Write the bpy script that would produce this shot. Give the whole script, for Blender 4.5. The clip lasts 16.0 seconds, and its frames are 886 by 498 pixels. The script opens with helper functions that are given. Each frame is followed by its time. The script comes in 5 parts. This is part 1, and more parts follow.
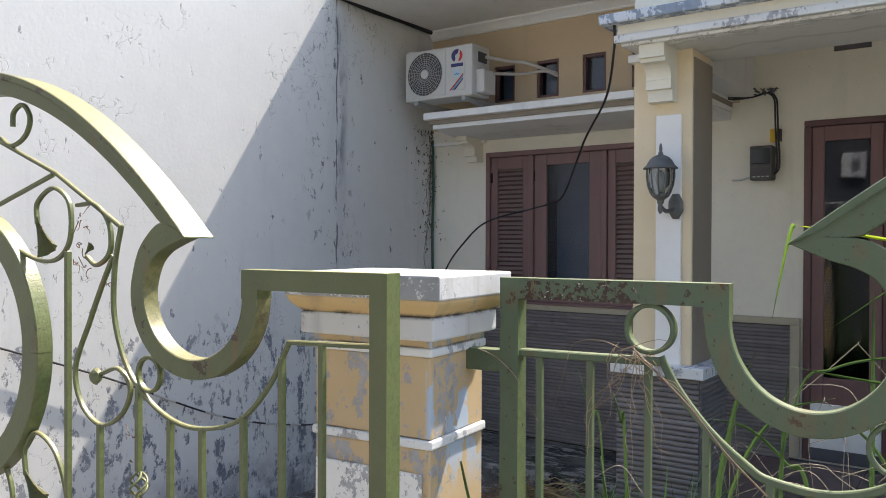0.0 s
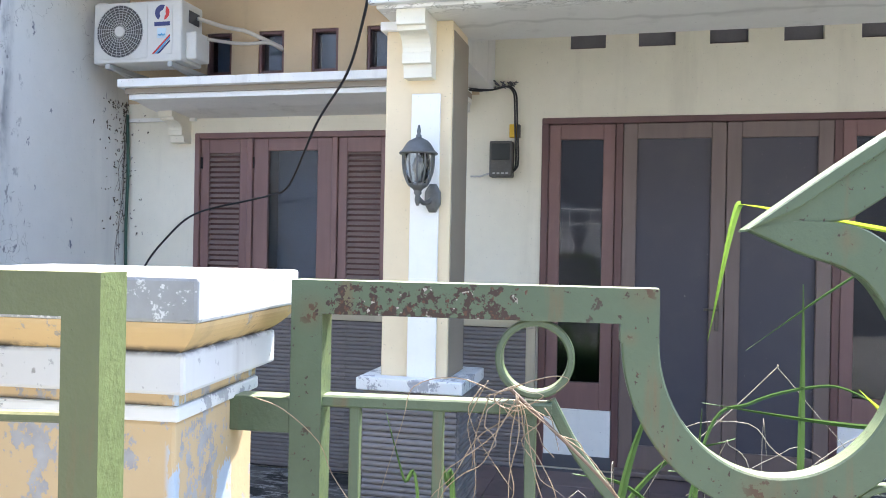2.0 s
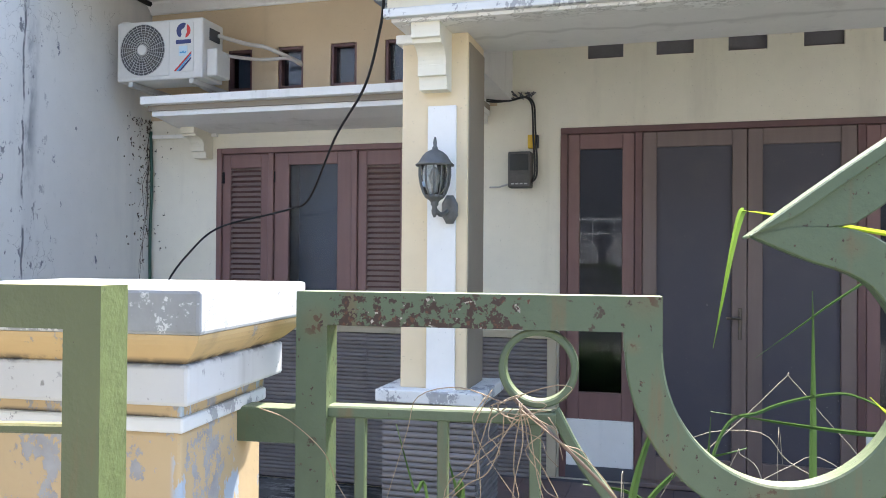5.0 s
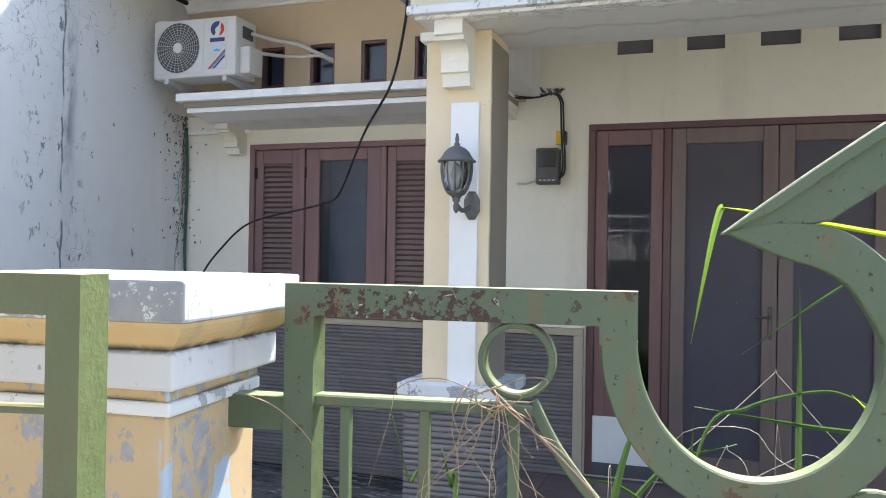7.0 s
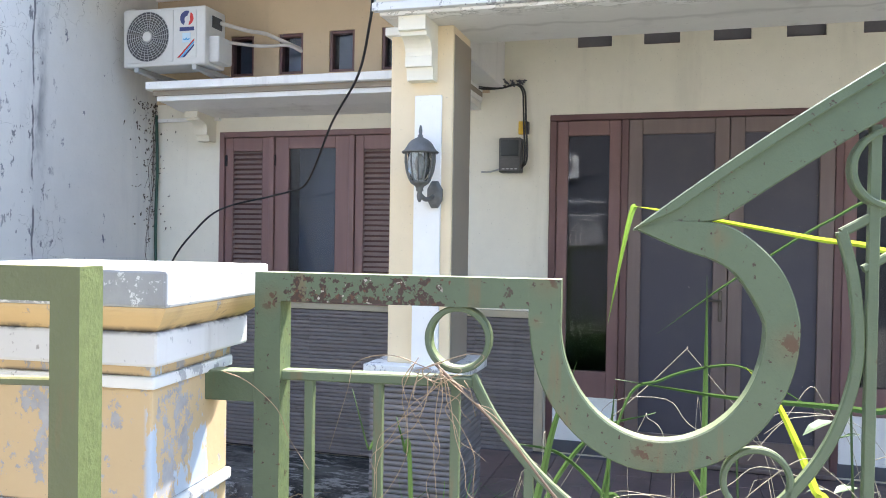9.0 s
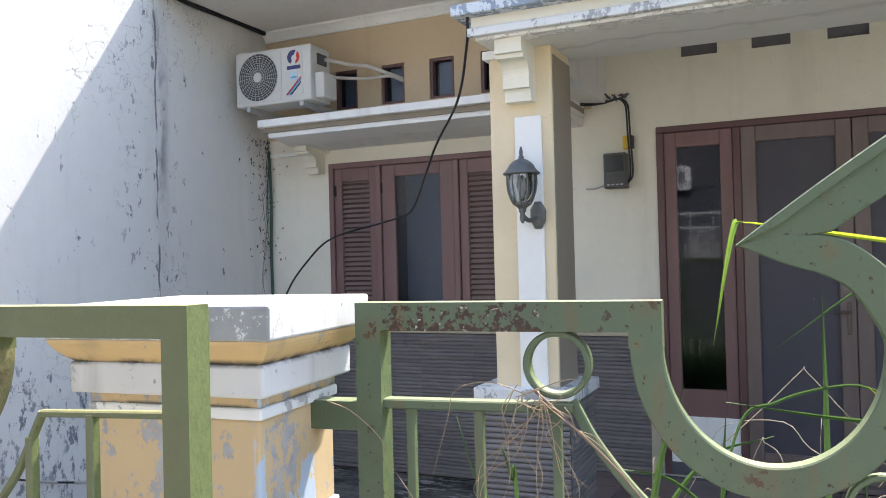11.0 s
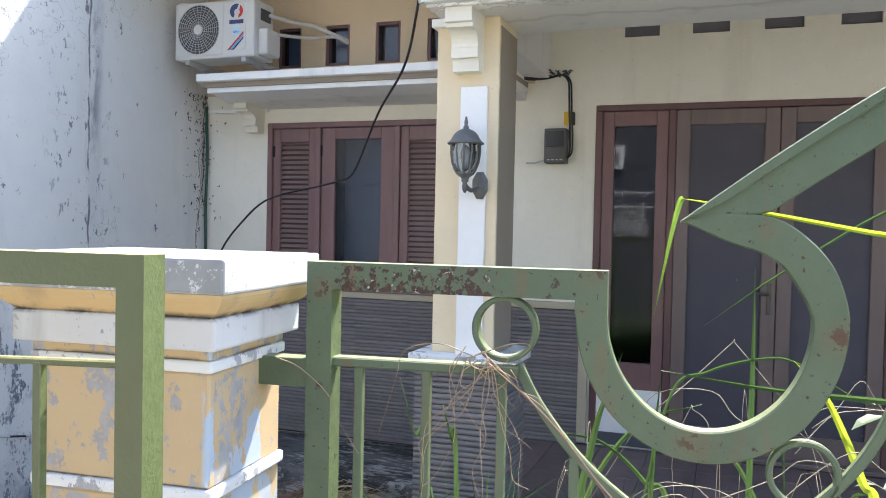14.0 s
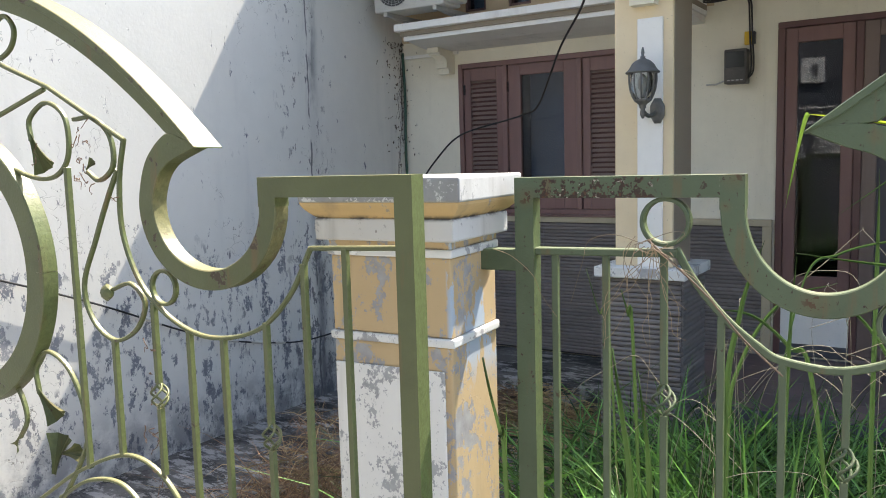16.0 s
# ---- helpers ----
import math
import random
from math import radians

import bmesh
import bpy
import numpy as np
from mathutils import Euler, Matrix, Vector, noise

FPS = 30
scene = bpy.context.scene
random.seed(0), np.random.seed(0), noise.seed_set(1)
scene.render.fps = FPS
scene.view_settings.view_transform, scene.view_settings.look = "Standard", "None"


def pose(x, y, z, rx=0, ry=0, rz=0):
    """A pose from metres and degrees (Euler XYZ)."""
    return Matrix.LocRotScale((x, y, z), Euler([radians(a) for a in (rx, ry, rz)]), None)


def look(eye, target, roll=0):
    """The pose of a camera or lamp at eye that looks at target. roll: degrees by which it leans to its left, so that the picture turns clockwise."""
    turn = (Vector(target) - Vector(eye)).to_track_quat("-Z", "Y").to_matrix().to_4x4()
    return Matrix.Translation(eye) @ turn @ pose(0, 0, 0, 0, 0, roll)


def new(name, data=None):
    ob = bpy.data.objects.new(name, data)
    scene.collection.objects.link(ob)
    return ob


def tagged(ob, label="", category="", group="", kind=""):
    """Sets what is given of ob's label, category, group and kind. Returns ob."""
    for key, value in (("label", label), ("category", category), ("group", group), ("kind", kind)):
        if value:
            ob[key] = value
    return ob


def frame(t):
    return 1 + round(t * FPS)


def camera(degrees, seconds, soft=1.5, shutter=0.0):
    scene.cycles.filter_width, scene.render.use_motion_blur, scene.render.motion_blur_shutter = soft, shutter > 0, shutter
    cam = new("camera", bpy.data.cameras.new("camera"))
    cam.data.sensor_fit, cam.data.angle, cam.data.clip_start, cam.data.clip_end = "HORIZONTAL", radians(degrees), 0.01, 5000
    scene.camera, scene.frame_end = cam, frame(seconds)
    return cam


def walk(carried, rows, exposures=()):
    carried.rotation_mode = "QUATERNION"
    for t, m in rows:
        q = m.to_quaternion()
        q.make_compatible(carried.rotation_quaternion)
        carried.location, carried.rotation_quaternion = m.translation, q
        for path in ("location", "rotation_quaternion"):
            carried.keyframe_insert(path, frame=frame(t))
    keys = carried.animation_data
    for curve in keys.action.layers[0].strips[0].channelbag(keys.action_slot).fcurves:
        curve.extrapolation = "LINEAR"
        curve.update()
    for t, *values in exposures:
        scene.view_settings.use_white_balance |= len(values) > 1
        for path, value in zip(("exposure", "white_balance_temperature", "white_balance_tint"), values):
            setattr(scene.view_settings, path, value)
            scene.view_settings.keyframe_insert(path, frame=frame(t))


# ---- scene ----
cam = camera(58.0, 16.0, 0.95)
PATH = [
    (0, (0.350, 0.636, 1.843), (-0.817, 2.260, 1.824), 0.2),
    (0.5, (0.188, 0.888, 1.834), (-0.713, 2.674, 1.822), 0.8),
    (1, (0.022, 1.043, 1.814), (-0.601, 2.943, 1.800), 0.7),
    (1.5, (-0.107, 1.127, 1.814), (-0.631, 3.058, 1.805), 0.6),
    (2, (-0.148, 1.176, 1.811), (-0.634, 3.116, 1.804), 1.1),
    (2.5, (-0.158, 1.192, 1.806), (-0.635, 3.135, 1.795), 1.4),
    (3, (-0.157, 1.195, 1.804), (-0.645, 3.135, 1.794), 1.5),
    (3.5, (-0.150, 1.191, 1.804), (-0.655, 3.127, 1.811), 1.6),
    (4, (-0.134, 1.181, 1.810), (-0.656, 3.112, 1.834), 1.3),
    (4.5, (-0.122, 1.178, 1.810), (-0.658, 3.104, 1.835), 0.7),
    (6.8, (-0.050, 1.188, 1.805), (-0.661, 3.093, 1.805), 0.8),
    (7, (-0.028, 1.178, 1.807), (-0.670, 3.072, 1.818), 0.9),
    (7.5, (-0.001, 1.142, 1.805), (-0.663, 3.029, 1.835), 1.0),
    (8, (0.007, 1.071, 1.809), (-0.591, 2.979, 1.801), 0.7),
    (8.5, (0.024, 1.011, 1.809), (-0.543, 2.929, 1.771), 0.6),
    (9, (0.057, 1.030, 1.822), (-0.516, 2.946, 1.794), 0.9),
    (9.5, (0.085, 1.040, 1.823), (-0.517, 2.948, 1.809), 0.8),
    (10, (0.089, 1.056, 1.828), (-0.669, 2.907, 1.842), -1.2),
    (10.2, (0.080, 1.048, 1.832), (-0.766, 2.861, 1.855), -1.9),
    (12.3, (0.089, 1.039, 1.827), (-0.676, 2.886, 1.845), 0.5),
    (12.5, (0.087, 1.047, 1.825), (-0.661, 2.901, 1.833), 0.7),
    (13, (0.079, 1.038, 1.823), (-0.634, 2.906, 1.806), 1.0),
    (13.5, (0.078, 1.032, 1.822), (-0.606, 2.910, 1.786), 1.1),
    (14, (0.057, 1.005, 1.823), (-0.618, 2.887, 1.769), 1.2),
    (14.5, (0.029, 0.940, 1.817), (-0.645, 2.822, 1.737), 1.2),
    (15, (0.055, 0.845, 1.805), (-0.691, 2.696, 1.683), 1.1),
    (15.5, (0.158, 0.704, 1.802), (-0.774, 2.464, 1.607), -0.3),
    (16, (0.251, 0.552, 1.805), (-0.830, 2.219, 1.584), -1.6),
]
EXPOSURES = [
    (0.0, 1.41, 6620, 12), (0.5, 1.68, 6380, 12), (1.0, 2.06, 6200, 12), (1.5, 2.54, 6050, 12), (2.0, 2.61, 6050, 12), (3.5, 2.56, 6050, 12), (4.0, 2.42, 6100, 12), (4.5, 2.34, 6150, 12), (7.5, 2.18, 6300, 12), (8.0, 2.18, 6250, 12),
    (8.5, 2.74, 6200, 12), (9.0, 2.54, 6250, 12), (9.5, 2.34, 6300, 12), (10.0, 2.19, 6350, 12), (10.3, 2.07, 6450, 12), (12.2, 2.11, 6420, 12), (12.5, 2.16, 6350, 12), (13.5, 2.24, 6350, 12), (14.5, 2.26, 6300, 12), (15.0, 2.09, 6550, 12), (15.5, 1.93, 6650, 10), (16.0, 1.7, 6750, 9)]
walk(cam, [(t, look(eye, target, roll)) for t, eye, target, roll in PATH], EXPOSURES)

# ---- light: hot sun from behind the house, from its right; open sky ----
SUN = Vector((0.195, 1.0, 1.55)).normalized()
world = bpy.data.worlds.new("sky")
scene.world = world
world.use_nodes = True
wn = world.node_tree
sky = wn.nodes.new("ShaderNodeTexSky")
sky.sky_type, sky.sun_disc = "NISHITA", False
sky.sun_elevation = math.asin(SUN.z)
sky.sun_rotation = math.atan2(SUN.x, SUN.y)
sky.dust_density = 2.0
wn.links.new(sky.outputs[0], wn.nodes["Background"].inputs[0])
wn.nodes["Background"].inputs[1].default_value = 0.15
sun_data = bpy.data.lights.new("sun", "SUN")
sun_data.energy, sun_data.angle, sun_data.color = 4.3, radians(0.5), (1.0, 0.95, 0.86)
sun = new("sun", sun_data)
sun.matrix_world = look(tuple(SUN * 30), (0, 0, 0))


# ---- material tools ----
class Mat:
    """A node material: colours mixed by masks, roughness and bump."""

    def __init__(self, name, colour, rough=0.7, metal=0.0, local=False):
        self.m = bpy.data.materials.new(name)
        self.m.use_nodes = True
        self.t = self.m.node_tree
        self.b = self.t.nodes["Principled BSDF"]
        self.b.inputs["Roughness"].default_value = rough
        self.b.inputs["Metallic"].default_value = metal
        self.co = self.t.nodes.new("ShaderNodeTexCoord").outputs["Object"] if local else self.t.nodes.new("ShaderNodeNewGeometry").outputs["Position"]
        self.col = self.rgb(colour)
        self.h = None

    def rgb(self, c):
        n = self.t.nodes.new("ShaderNodeRGB")
        n.outputs[0].default_value = (*c, 1)
        return n.outputs[0]

    def math(self, op, a, b=None, clamp=False):
        n = self.t.nodes.new("ShaderNodeMath")
        n.operation, n.use_clamp = op, clamp
        for i, v in enumerate((a, b)):
            if v is None:
                continue
            if isinstance(v, (int, float)):
                n.inputs[i].default_value = v
            else:
                self.t.links.new(v, n.inputs[i])
        return n.outputs[0]

    def mapped(self, scale):
        n = self.t.nodes.new("ShaderNodeMapping")
        n.inputs["Scale"].default_value = scale
        self.t.links.new(self.co, n.inputs["Vector"])
        return n.outputs[0]

    def noise(self, scale, detail=4, rough=0.55, stretch=(1, 1, 1), warp=0.0):
        n = self.t.nodes.new("ShaderNodeTexNoise")
        n.inputs["Scale"].default_value, n.inputs["Detail"].default_value = scale, detail
        n.inputs["Roughness"].default_value, n.inputs["Distortion"].default_value = rough, warp
        self.t.links.new(self.mapped(stretch), n.inputs["Vector"])
        return n.outputs["Fac"]

    def cracks(self, scale, width, stretch=(1, 1, 1)):
        n = self.t.nodes.new("ShaderNodeTexVoronoi")
        n.feature = "DISTANCE_TO_EDGE"
        n.inputs["Scale"].default_value = scale
        w = self.t.nodes.new("ShaderNodeTexNoise")
        w.inputs["Scale"].default_value, w.inputs["Detail"].default_value = scale * 1.5, 3
        add = self.t.nodes.new("ShaderNodeMixRGB")
        add.blend_type, add.inputs[0].default_value = "LINEAR_LIGHT", 0.22
        self.t.links.new(self.mapped(stretch), add.inputs[1])
        self.t.links.new(self.co, w.inputs["Vector"])
        self.t.links.new(w.outputs["Color"], add.inputs[2])
        self.t.links.new(add.outputs[0], n.inputs["Vector"])
        return self.step(n.outputs["Distance"], width, 0.0)

    def step(self, v, lo, hi):
        n = self.t.nodes.new("ShaderNodeMapRange")
        n.interpolation_type = "SMOOTHSTEP"
        n.inputs["From Min"].default_value, n.inputs["From Max"].default_value = lo, hi
        if lo > hi:
            n.inputs["From Min"].default_value, n.inputs["From Max"].default_value = hi, lo
            n.inputs["To Min"].default_value, n.inputs["To Max"].default_value = 1, 0
        self.t.links.new(v, n.inputs["Value"])
        return n.outputs[0]

    def axis(self, k):
        n = self.t.nodes.new("ShaderNodeSeparateXYZ")
        self.t.links.new(self.co, n.inputs[0])
        return n.outputs[k]

    def mul(self, *v):
        out = v[0]
        for w in v[1:]:
            out = self.math("MULTIPLY", out, w)
        return out

    def mix(self, mask, colour, mode="MIX"):
        n = self.t.nodes.new("ShaderNodeMixRGB")
        n.blend_type = mode
        if isinstance(mask, (int, float)):
            n.inputs[0].default_value = mask
        else:
            self.t.links.new(mask, n.inputs[0])
        self.t.links.new(self.col, n.inputs[1])
        if isinstance(colour, tuple):
            n.inputs[2].default_value = (*colour, 1)
        else:
            self.t.links.new(colour, n.inputs[2])
        self.col = n.outputs[0]
        return self

    def vary(self, amount=0.12, scale=3.0, detail=5, stretch=(1, 1, 1)):
        """Lightens and darkens by a soft noise."""
        v = self.math("ADD", self.math("MULTIPLY", self.noise(scale, detail, 0.6, stretch), 2 * amount), 1 - amount)
        n = self.t.nodes.new("ShaderNodeMixRGB")
        n.blend_type, n.inputs[0].default_value = "MULTIPLY", 1
        self.t.links.new(self.col, n.inputs[1])
        self.t.links.new(v, n.inputs[2])
        self.col = n.outputs[0]
        return self

    def each(self, amount):
        """Each object a shade of its own."""
        o = self.t.nodes.new("ShaderNodeObjectInfo")
        v = self.math("ADD", self.math("MULTIPLY", o.outputs["Random"], 2 * amount), 1 - amount)
        return self.mix(1.0, v, "MULTIPLY")

    def island(self, amount):
        o = self.t.nodes.new("ShaderNodeNewGeometry")
        v = self.math("ADD", self.math("MULTIPLY", o.outputs["Random Per Island"], 2 * amount), 1 - amount)
        return self.mix(1.0, v, "MULTIPLY")

    def relief(self, v, k=1.0):
        v = self.math("MULTIPLY", v, k)
        self.h = v if self.h is None else self.math("ADD", self.h, v)
        return self

    def rough(self, v, lo, hi):
        self.t.links.new(self.math("ADD", self.math("MULTIPLY", v, hi - lo), lo), self.b.inputs["Roughness"])
        return self

    def done(self, bump=0.3, dist=0.004):
        self.t.links.new(self.col, self.b.inputs["Base Color"])
        if self.h is not None:
            n = self.t.nodes.new("ShaderNodeBump")
            n.inputs["Strength"].default_value, n.inputs["Distance"].default_value = bump, dist
            self.t.links.new(self.h, n.inputs["Height"])
            self.t.links.new(n.outputs[0], self.b.inputs["Normal"])
        return self.m


def paint(name, colour, dirt=0.25, chips=None, rough=0.75, amount=0.08, size=1.0, finish=None):
    """House paint on render: blotches, fine grain, dirt runs, and chips where wanted."""
    k = Mat(name, colour, rough, 0.0, True)
    k.vary(amount, 1.3).vary(amount * 0.6, 14)
    runs = k.step(k.noise(5, 5, 0.6, (1, 1, 0.12)), 0.56, 0.75)
    k.mix(k.mul(runs, dirt), (0.16, 0.14, 0.11))
    spots = k.step(k.noise(38, 3, 0.5), 0.70, 0.76)
    k.mix(k.mul(spots, dirt), (0.1, 0.085, 0.07))
    if chips:
        big = k.math("MULTIPLY", k.noise(4.5 / size, 4, 0.6, (1, 1, 0.7)), 0.5)
        fine = k.math("MULTIPLY", k.noise(26 / size, 8, 0.72, (1, 1, 0.75)), 0.5)
        m = k.step(k.math("ADD", big, fine), chips[0] - 0.012, chips[0] + 0.004)
        under = k.rgb(chips[1])
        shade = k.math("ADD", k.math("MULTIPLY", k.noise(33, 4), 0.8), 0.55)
        mixed = k.t.nodes.new("ShaderNodeMixRGB")
        mixed.blend_type, mixed.inputs[0].default_value = "MULTIPLY", 1.0
        k.t.links.new(under, mixed.inputs[1])
        k.t.links.new(shade, mixed.inputs[2])
        k.mix(k.mul(m, 0.9), mixed.outputs[0])
        k.relief(m, -0.9)
    grit = k.step(k.noise(95, 2, 0.5), 0.70, 0.76)
    k.mix(k.mul(grit, 0.35), (0.12, 0.105, 0.09))
    if finish:
        finish(k)
    k.relief(k.noise(60, 5), 0.4)
    return k.done(0.35)


# ---- materials ----
CREAM = paint("cream_paint", (0.76, 0.72, 0.595), 0.12)
CREAM_DEEP = paint("warm_cream_paint", (0.72, 0.60, 0.40), 0.12)
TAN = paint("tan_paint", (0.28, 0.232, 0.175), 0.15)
OCHRE = paint("brown_paint", (0.56, 0.435, 0.28), 0.15)
WHITE = paint("white_paint", (0.80, 0.79, 0.75), 0.2)


def soffit_wear(k):
    """Lifting white scales along the front edge and a wavy darker line behind them."""
    y = k.axis(1)
    edge = k.step(k.math("ADD", y, k.math("MULTIPLY", k.noise(3.5, 4), 0.25)), 4.75, 4.62)
    scale = k.step(k.noise(14, 7, 0.7, (0.6, 1, 1)), 0.52, 0.54)
    k.mix(k.mul(edge, scale), (0.86, 0.85, 0.82))
    rim = k.mul(k.step(k.math("ABSOLUTE", k.math("ADD", k.noise(14, 7, 0.7, (0.6, 1, 1)), -0.515)), 0.018, 0.0), edge)
    k.mix(k.mul(rim, 0.75), (0.22, 0.21, 0.20))
    wave = k.step(k.math("ABSOLUTE", k.math("ADD", k.math("ADD", y, -4.93), k.math("MULTIPLY", k.noise(2.2, 3), 0.28))), 0.035, 0.0)
    k.mix(k.mul(wave, 0.35), (0.36, 0.34, 0.31))
    k.relief(k.mul(edge, scale), 1.0)


def joint_dirt(k):
    """Black mould that grows unevenly out of the joints between the mouldings."""
    z = k.axis(2)
    for at, reach in ((1.674, 0.010), (1.602, 0.006), (1.392, 0.006)):
        near = k.step(k.math("ABSOLUTE", k.math("ADD", z, -at)), reach, 0.0)
        k.mix(k.mul(near, k.step(k.noise(13, 6, 0.65), 0.42, 0.56), 0.85), (0.07, 0.06, 0.05))


def cap_wear(k):
    """Grey weathered cement where rain runs over the front of the cap."""
    y, z = k.axis(1), k.axis(2)
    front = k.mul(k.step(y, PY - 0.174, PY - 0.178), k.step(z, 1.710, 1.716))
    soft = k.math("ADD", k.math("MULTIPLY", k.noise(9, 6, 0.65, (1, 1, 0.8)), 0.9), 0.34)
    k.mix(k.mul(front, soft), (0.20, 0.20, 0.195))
    pale = k.mul(front, k.step(k.noise(26, 7, 0.74), 0.56, 0.59))
    k.mix(k.mul(pale, 0.7), (0.72, 0.71, 0.68))
    top = k.mul(k.step(z, 1.764, 1.768), k.step(k.noise(16, 6, 0.7), 0.50, 0.60))
    k.mix(k.mul(top, 0.45), (0.40, 0.39, 0.37))
    joint_dirt(k)


def shaft_wear(k):
    """Older pale blue coat showing in upright patches on the weather side."""
    x, z = k.axis(0), k.axis(2)
    side = k.step(x, PX + 0.150, PX + 0.160)
    old = k.step(k.noise(9, 6, 0.66, (1, 1, 0.38)), 0.525, 0.545)
    k.mix(k.mul(side, old, k.step(z, 1.22, 1.36)), (0.40, 0.47, 0.55))
    damp = k.step(k.noise(6, 5, 0.6, (1, 1, 0.3)), 0.60, 0.66)
    k.mix(k.mul(side, damp, 0.55), (0.30, 0.29, 0.27))
    joint_dirt(k)


PX, PY = -0.901, 2.21
SOFFIT = paint("soffit_paint", (0.74, 0.72, 0.68), 0.22, None, 0.8, 0.09, 1.0, soffit_wear)
TRIM_BLUE = paint("weathered_lip_paint", (0.62, 0.65, 0.68), 0.35, (0.535, (0.22, 0.27, 0.34)))
TRIM_CHIP = paint("chipped_white_paint", (0.70, 0.70, 0.68), 0.4, (0.56, (0.34, 0.34, 0.35)), 0.75, 0.08, 0.7)
PILLAR_YELLOW = paint("flaking_yellow_paint", (0.52, 0.385, 0.215), 0.3, (0.548, (0.33, 0.34, 0.36)), 0.75, 0.10, 0.55, shaft_wear)
COVE_YELLOW = paint("yellow_paint", (0.55, 0.385, 0.185), 0.6, (0.61, (0.35, 0.32, 0.28)), 0.75, 0.12, 0.6, joint_dirt)
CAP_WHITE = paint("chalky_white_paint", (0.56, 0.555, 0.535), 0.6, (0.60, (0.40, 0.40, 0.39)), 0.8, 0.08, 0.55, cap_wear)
PANEL_WHITE = paint("mottled_white_paint", (0.76, 0.75, 0.715), 0.35, (0.545, (0.34, 0.345, 0.35)), 0.75, 0.10, 0.40)


def neighbour_plaster():
    k = Mat("old_white_plaster", (0.675, 0.66, 0.615), 0.85)
    k.vary(0.10, 0.9).vary(0.05, 9)
    z, y = k.axis(2), k.axis(1)
    streak = k.step(k.noise(3.2, 5, 0.6, (1, 1, 0.10)), 0.52, 0.72)
    k.mix(k.mul(streak, 0.28), (0.36, 0.37, 0.38))
    seam = k.mul(k.step(k.math("ABSOLUTE", k.math("ADD", k.math("ADD", y, -5.04), k.math("MULTIPLY", k.noise(2.0), -0.12))), 0.10, 0.0), k.step(k.noise(7, 5, 0.6, (1, 1, 0.3)), 0.42, 0.62))
    k.mix(k.mul(seam, 0.8), (0.16, 0.16, 0.17))
    crack = k.mul(k.cracks(5.0, 0.014), k.step(k.noise(1.7, 5, 0.6), 0.555, 0.61))
    k.mix(k.mul(crack, 0.8), (0.20, 0.19, 0.17))
    grit = k.step(k.noise(70, 3, 0.55), 0.68, 0.74)
    k.mix(k.mul(grit, 0.4), (0.22, 0.215, 0.21))
    low = k.step(k.math("ADD", z, k.math("MULTIPLY", k.noise(2.2, 4), 0.5)), 1.75, 1.35)
    peel = k.step(k.math("ADD", k.noise(11, 8, 0.72, (1, 0.9, 0.48)), k.math("MULTIPLY", low, 0.10)), 0.64, 0.66)
    k.mix(k.mul(peel, k.math("ADD", k.math("MULTIPLY", k.noise(3.0), 0.9), 0.40), k.step(k.noise(36, 6, 0.7), 0.36, 0.5)), (0.16, 0.17, 0.20))
    core = k.mul(low, k.step(k.noise(17, 8, 0.74, (1, 0.8, 0.42)), 0.575, 0.60), k.step(k.noise(2.6, 4), 0.46, 0.60))
    k.mix(k.mul(core, 0.85), (0.10, 0.11, 0.13))
    line = k.mul(k.step(k.math("ABSOLUTE", k.math("ADD", k.math("ADD", y, -5.02), k.math("MULTIPLY", k.noise(3.0, 4), -0.08))), 0.012, 0.004), k.step(k.noise(5, 5, 0.6, (1, 1, 0.5)), 0.46, 0.54))
    k.mix(k.mul(line, 0.85), (0.09, 0.09, 0.10))
    band = k.step(k.math("ABSOLUTE", k.math("ADD", y, -5.0)), 0.38, 0.05)
    spall = k.mul(band, k.step(k.math("ADD", k.noise(15, 7, 0.7, (1, 1, 0.5)), k.math("MULTIPLY", low, 0.05)), 0.605, 0.62))
    k.mix(k.mul(spall, 0.85), (0.13, 0.13, 0.14))
    flecks = k.mul(k.step(k.noise(17, 4, 0.6, (1, 1, 0.45)), 0.66, 0.69), k.step(k.noise(1.7, 3), 0.47, 0.58), k.step(z, 2.15, 1.95))
    k.mix(k.mul(flecks, 0.85), (0.15, 0.15, 0.17))
    grime = k.mul(k.step(z, 0.55, 0.05), k.step(k.noise(6, 6, 0.65), 0.35, 0.6))
    k.mix(k.mul(grime, 0.75), (0.12, 0.12, 0.13))
    k.relief(peel, -1.2).relief(crack, -0.8).relief(k.noise(45, 5), 0.35)
    return k.done(0.5, 0.005)


PLASTER = neighbour_plaster()


def wood(name, colour, rough=0.45):
    k = Mat(name, colour, rough)
    k.vary(0.22, 6, 6, (3, 3, 0.25)).vary(0.15, 2)
    k.relief(k.noise(40, 5, 0.6, (2, 2, 0.08)), 0.5)
    return k.done(0.25, 0.002)


WOOD = wood("red_brown_stained_wood", (0.19, 0.107, 0.098))
WOOD_DARK = wood("dark_stained_wood", (0.125, 0.064, 0.060))
LEAF_WOOD = wood("faded_brown_wood", (0.165, 0.122, 0.107))
LOUVRE = wood("louvre_wood", (0.25, 0.185, 0.165))


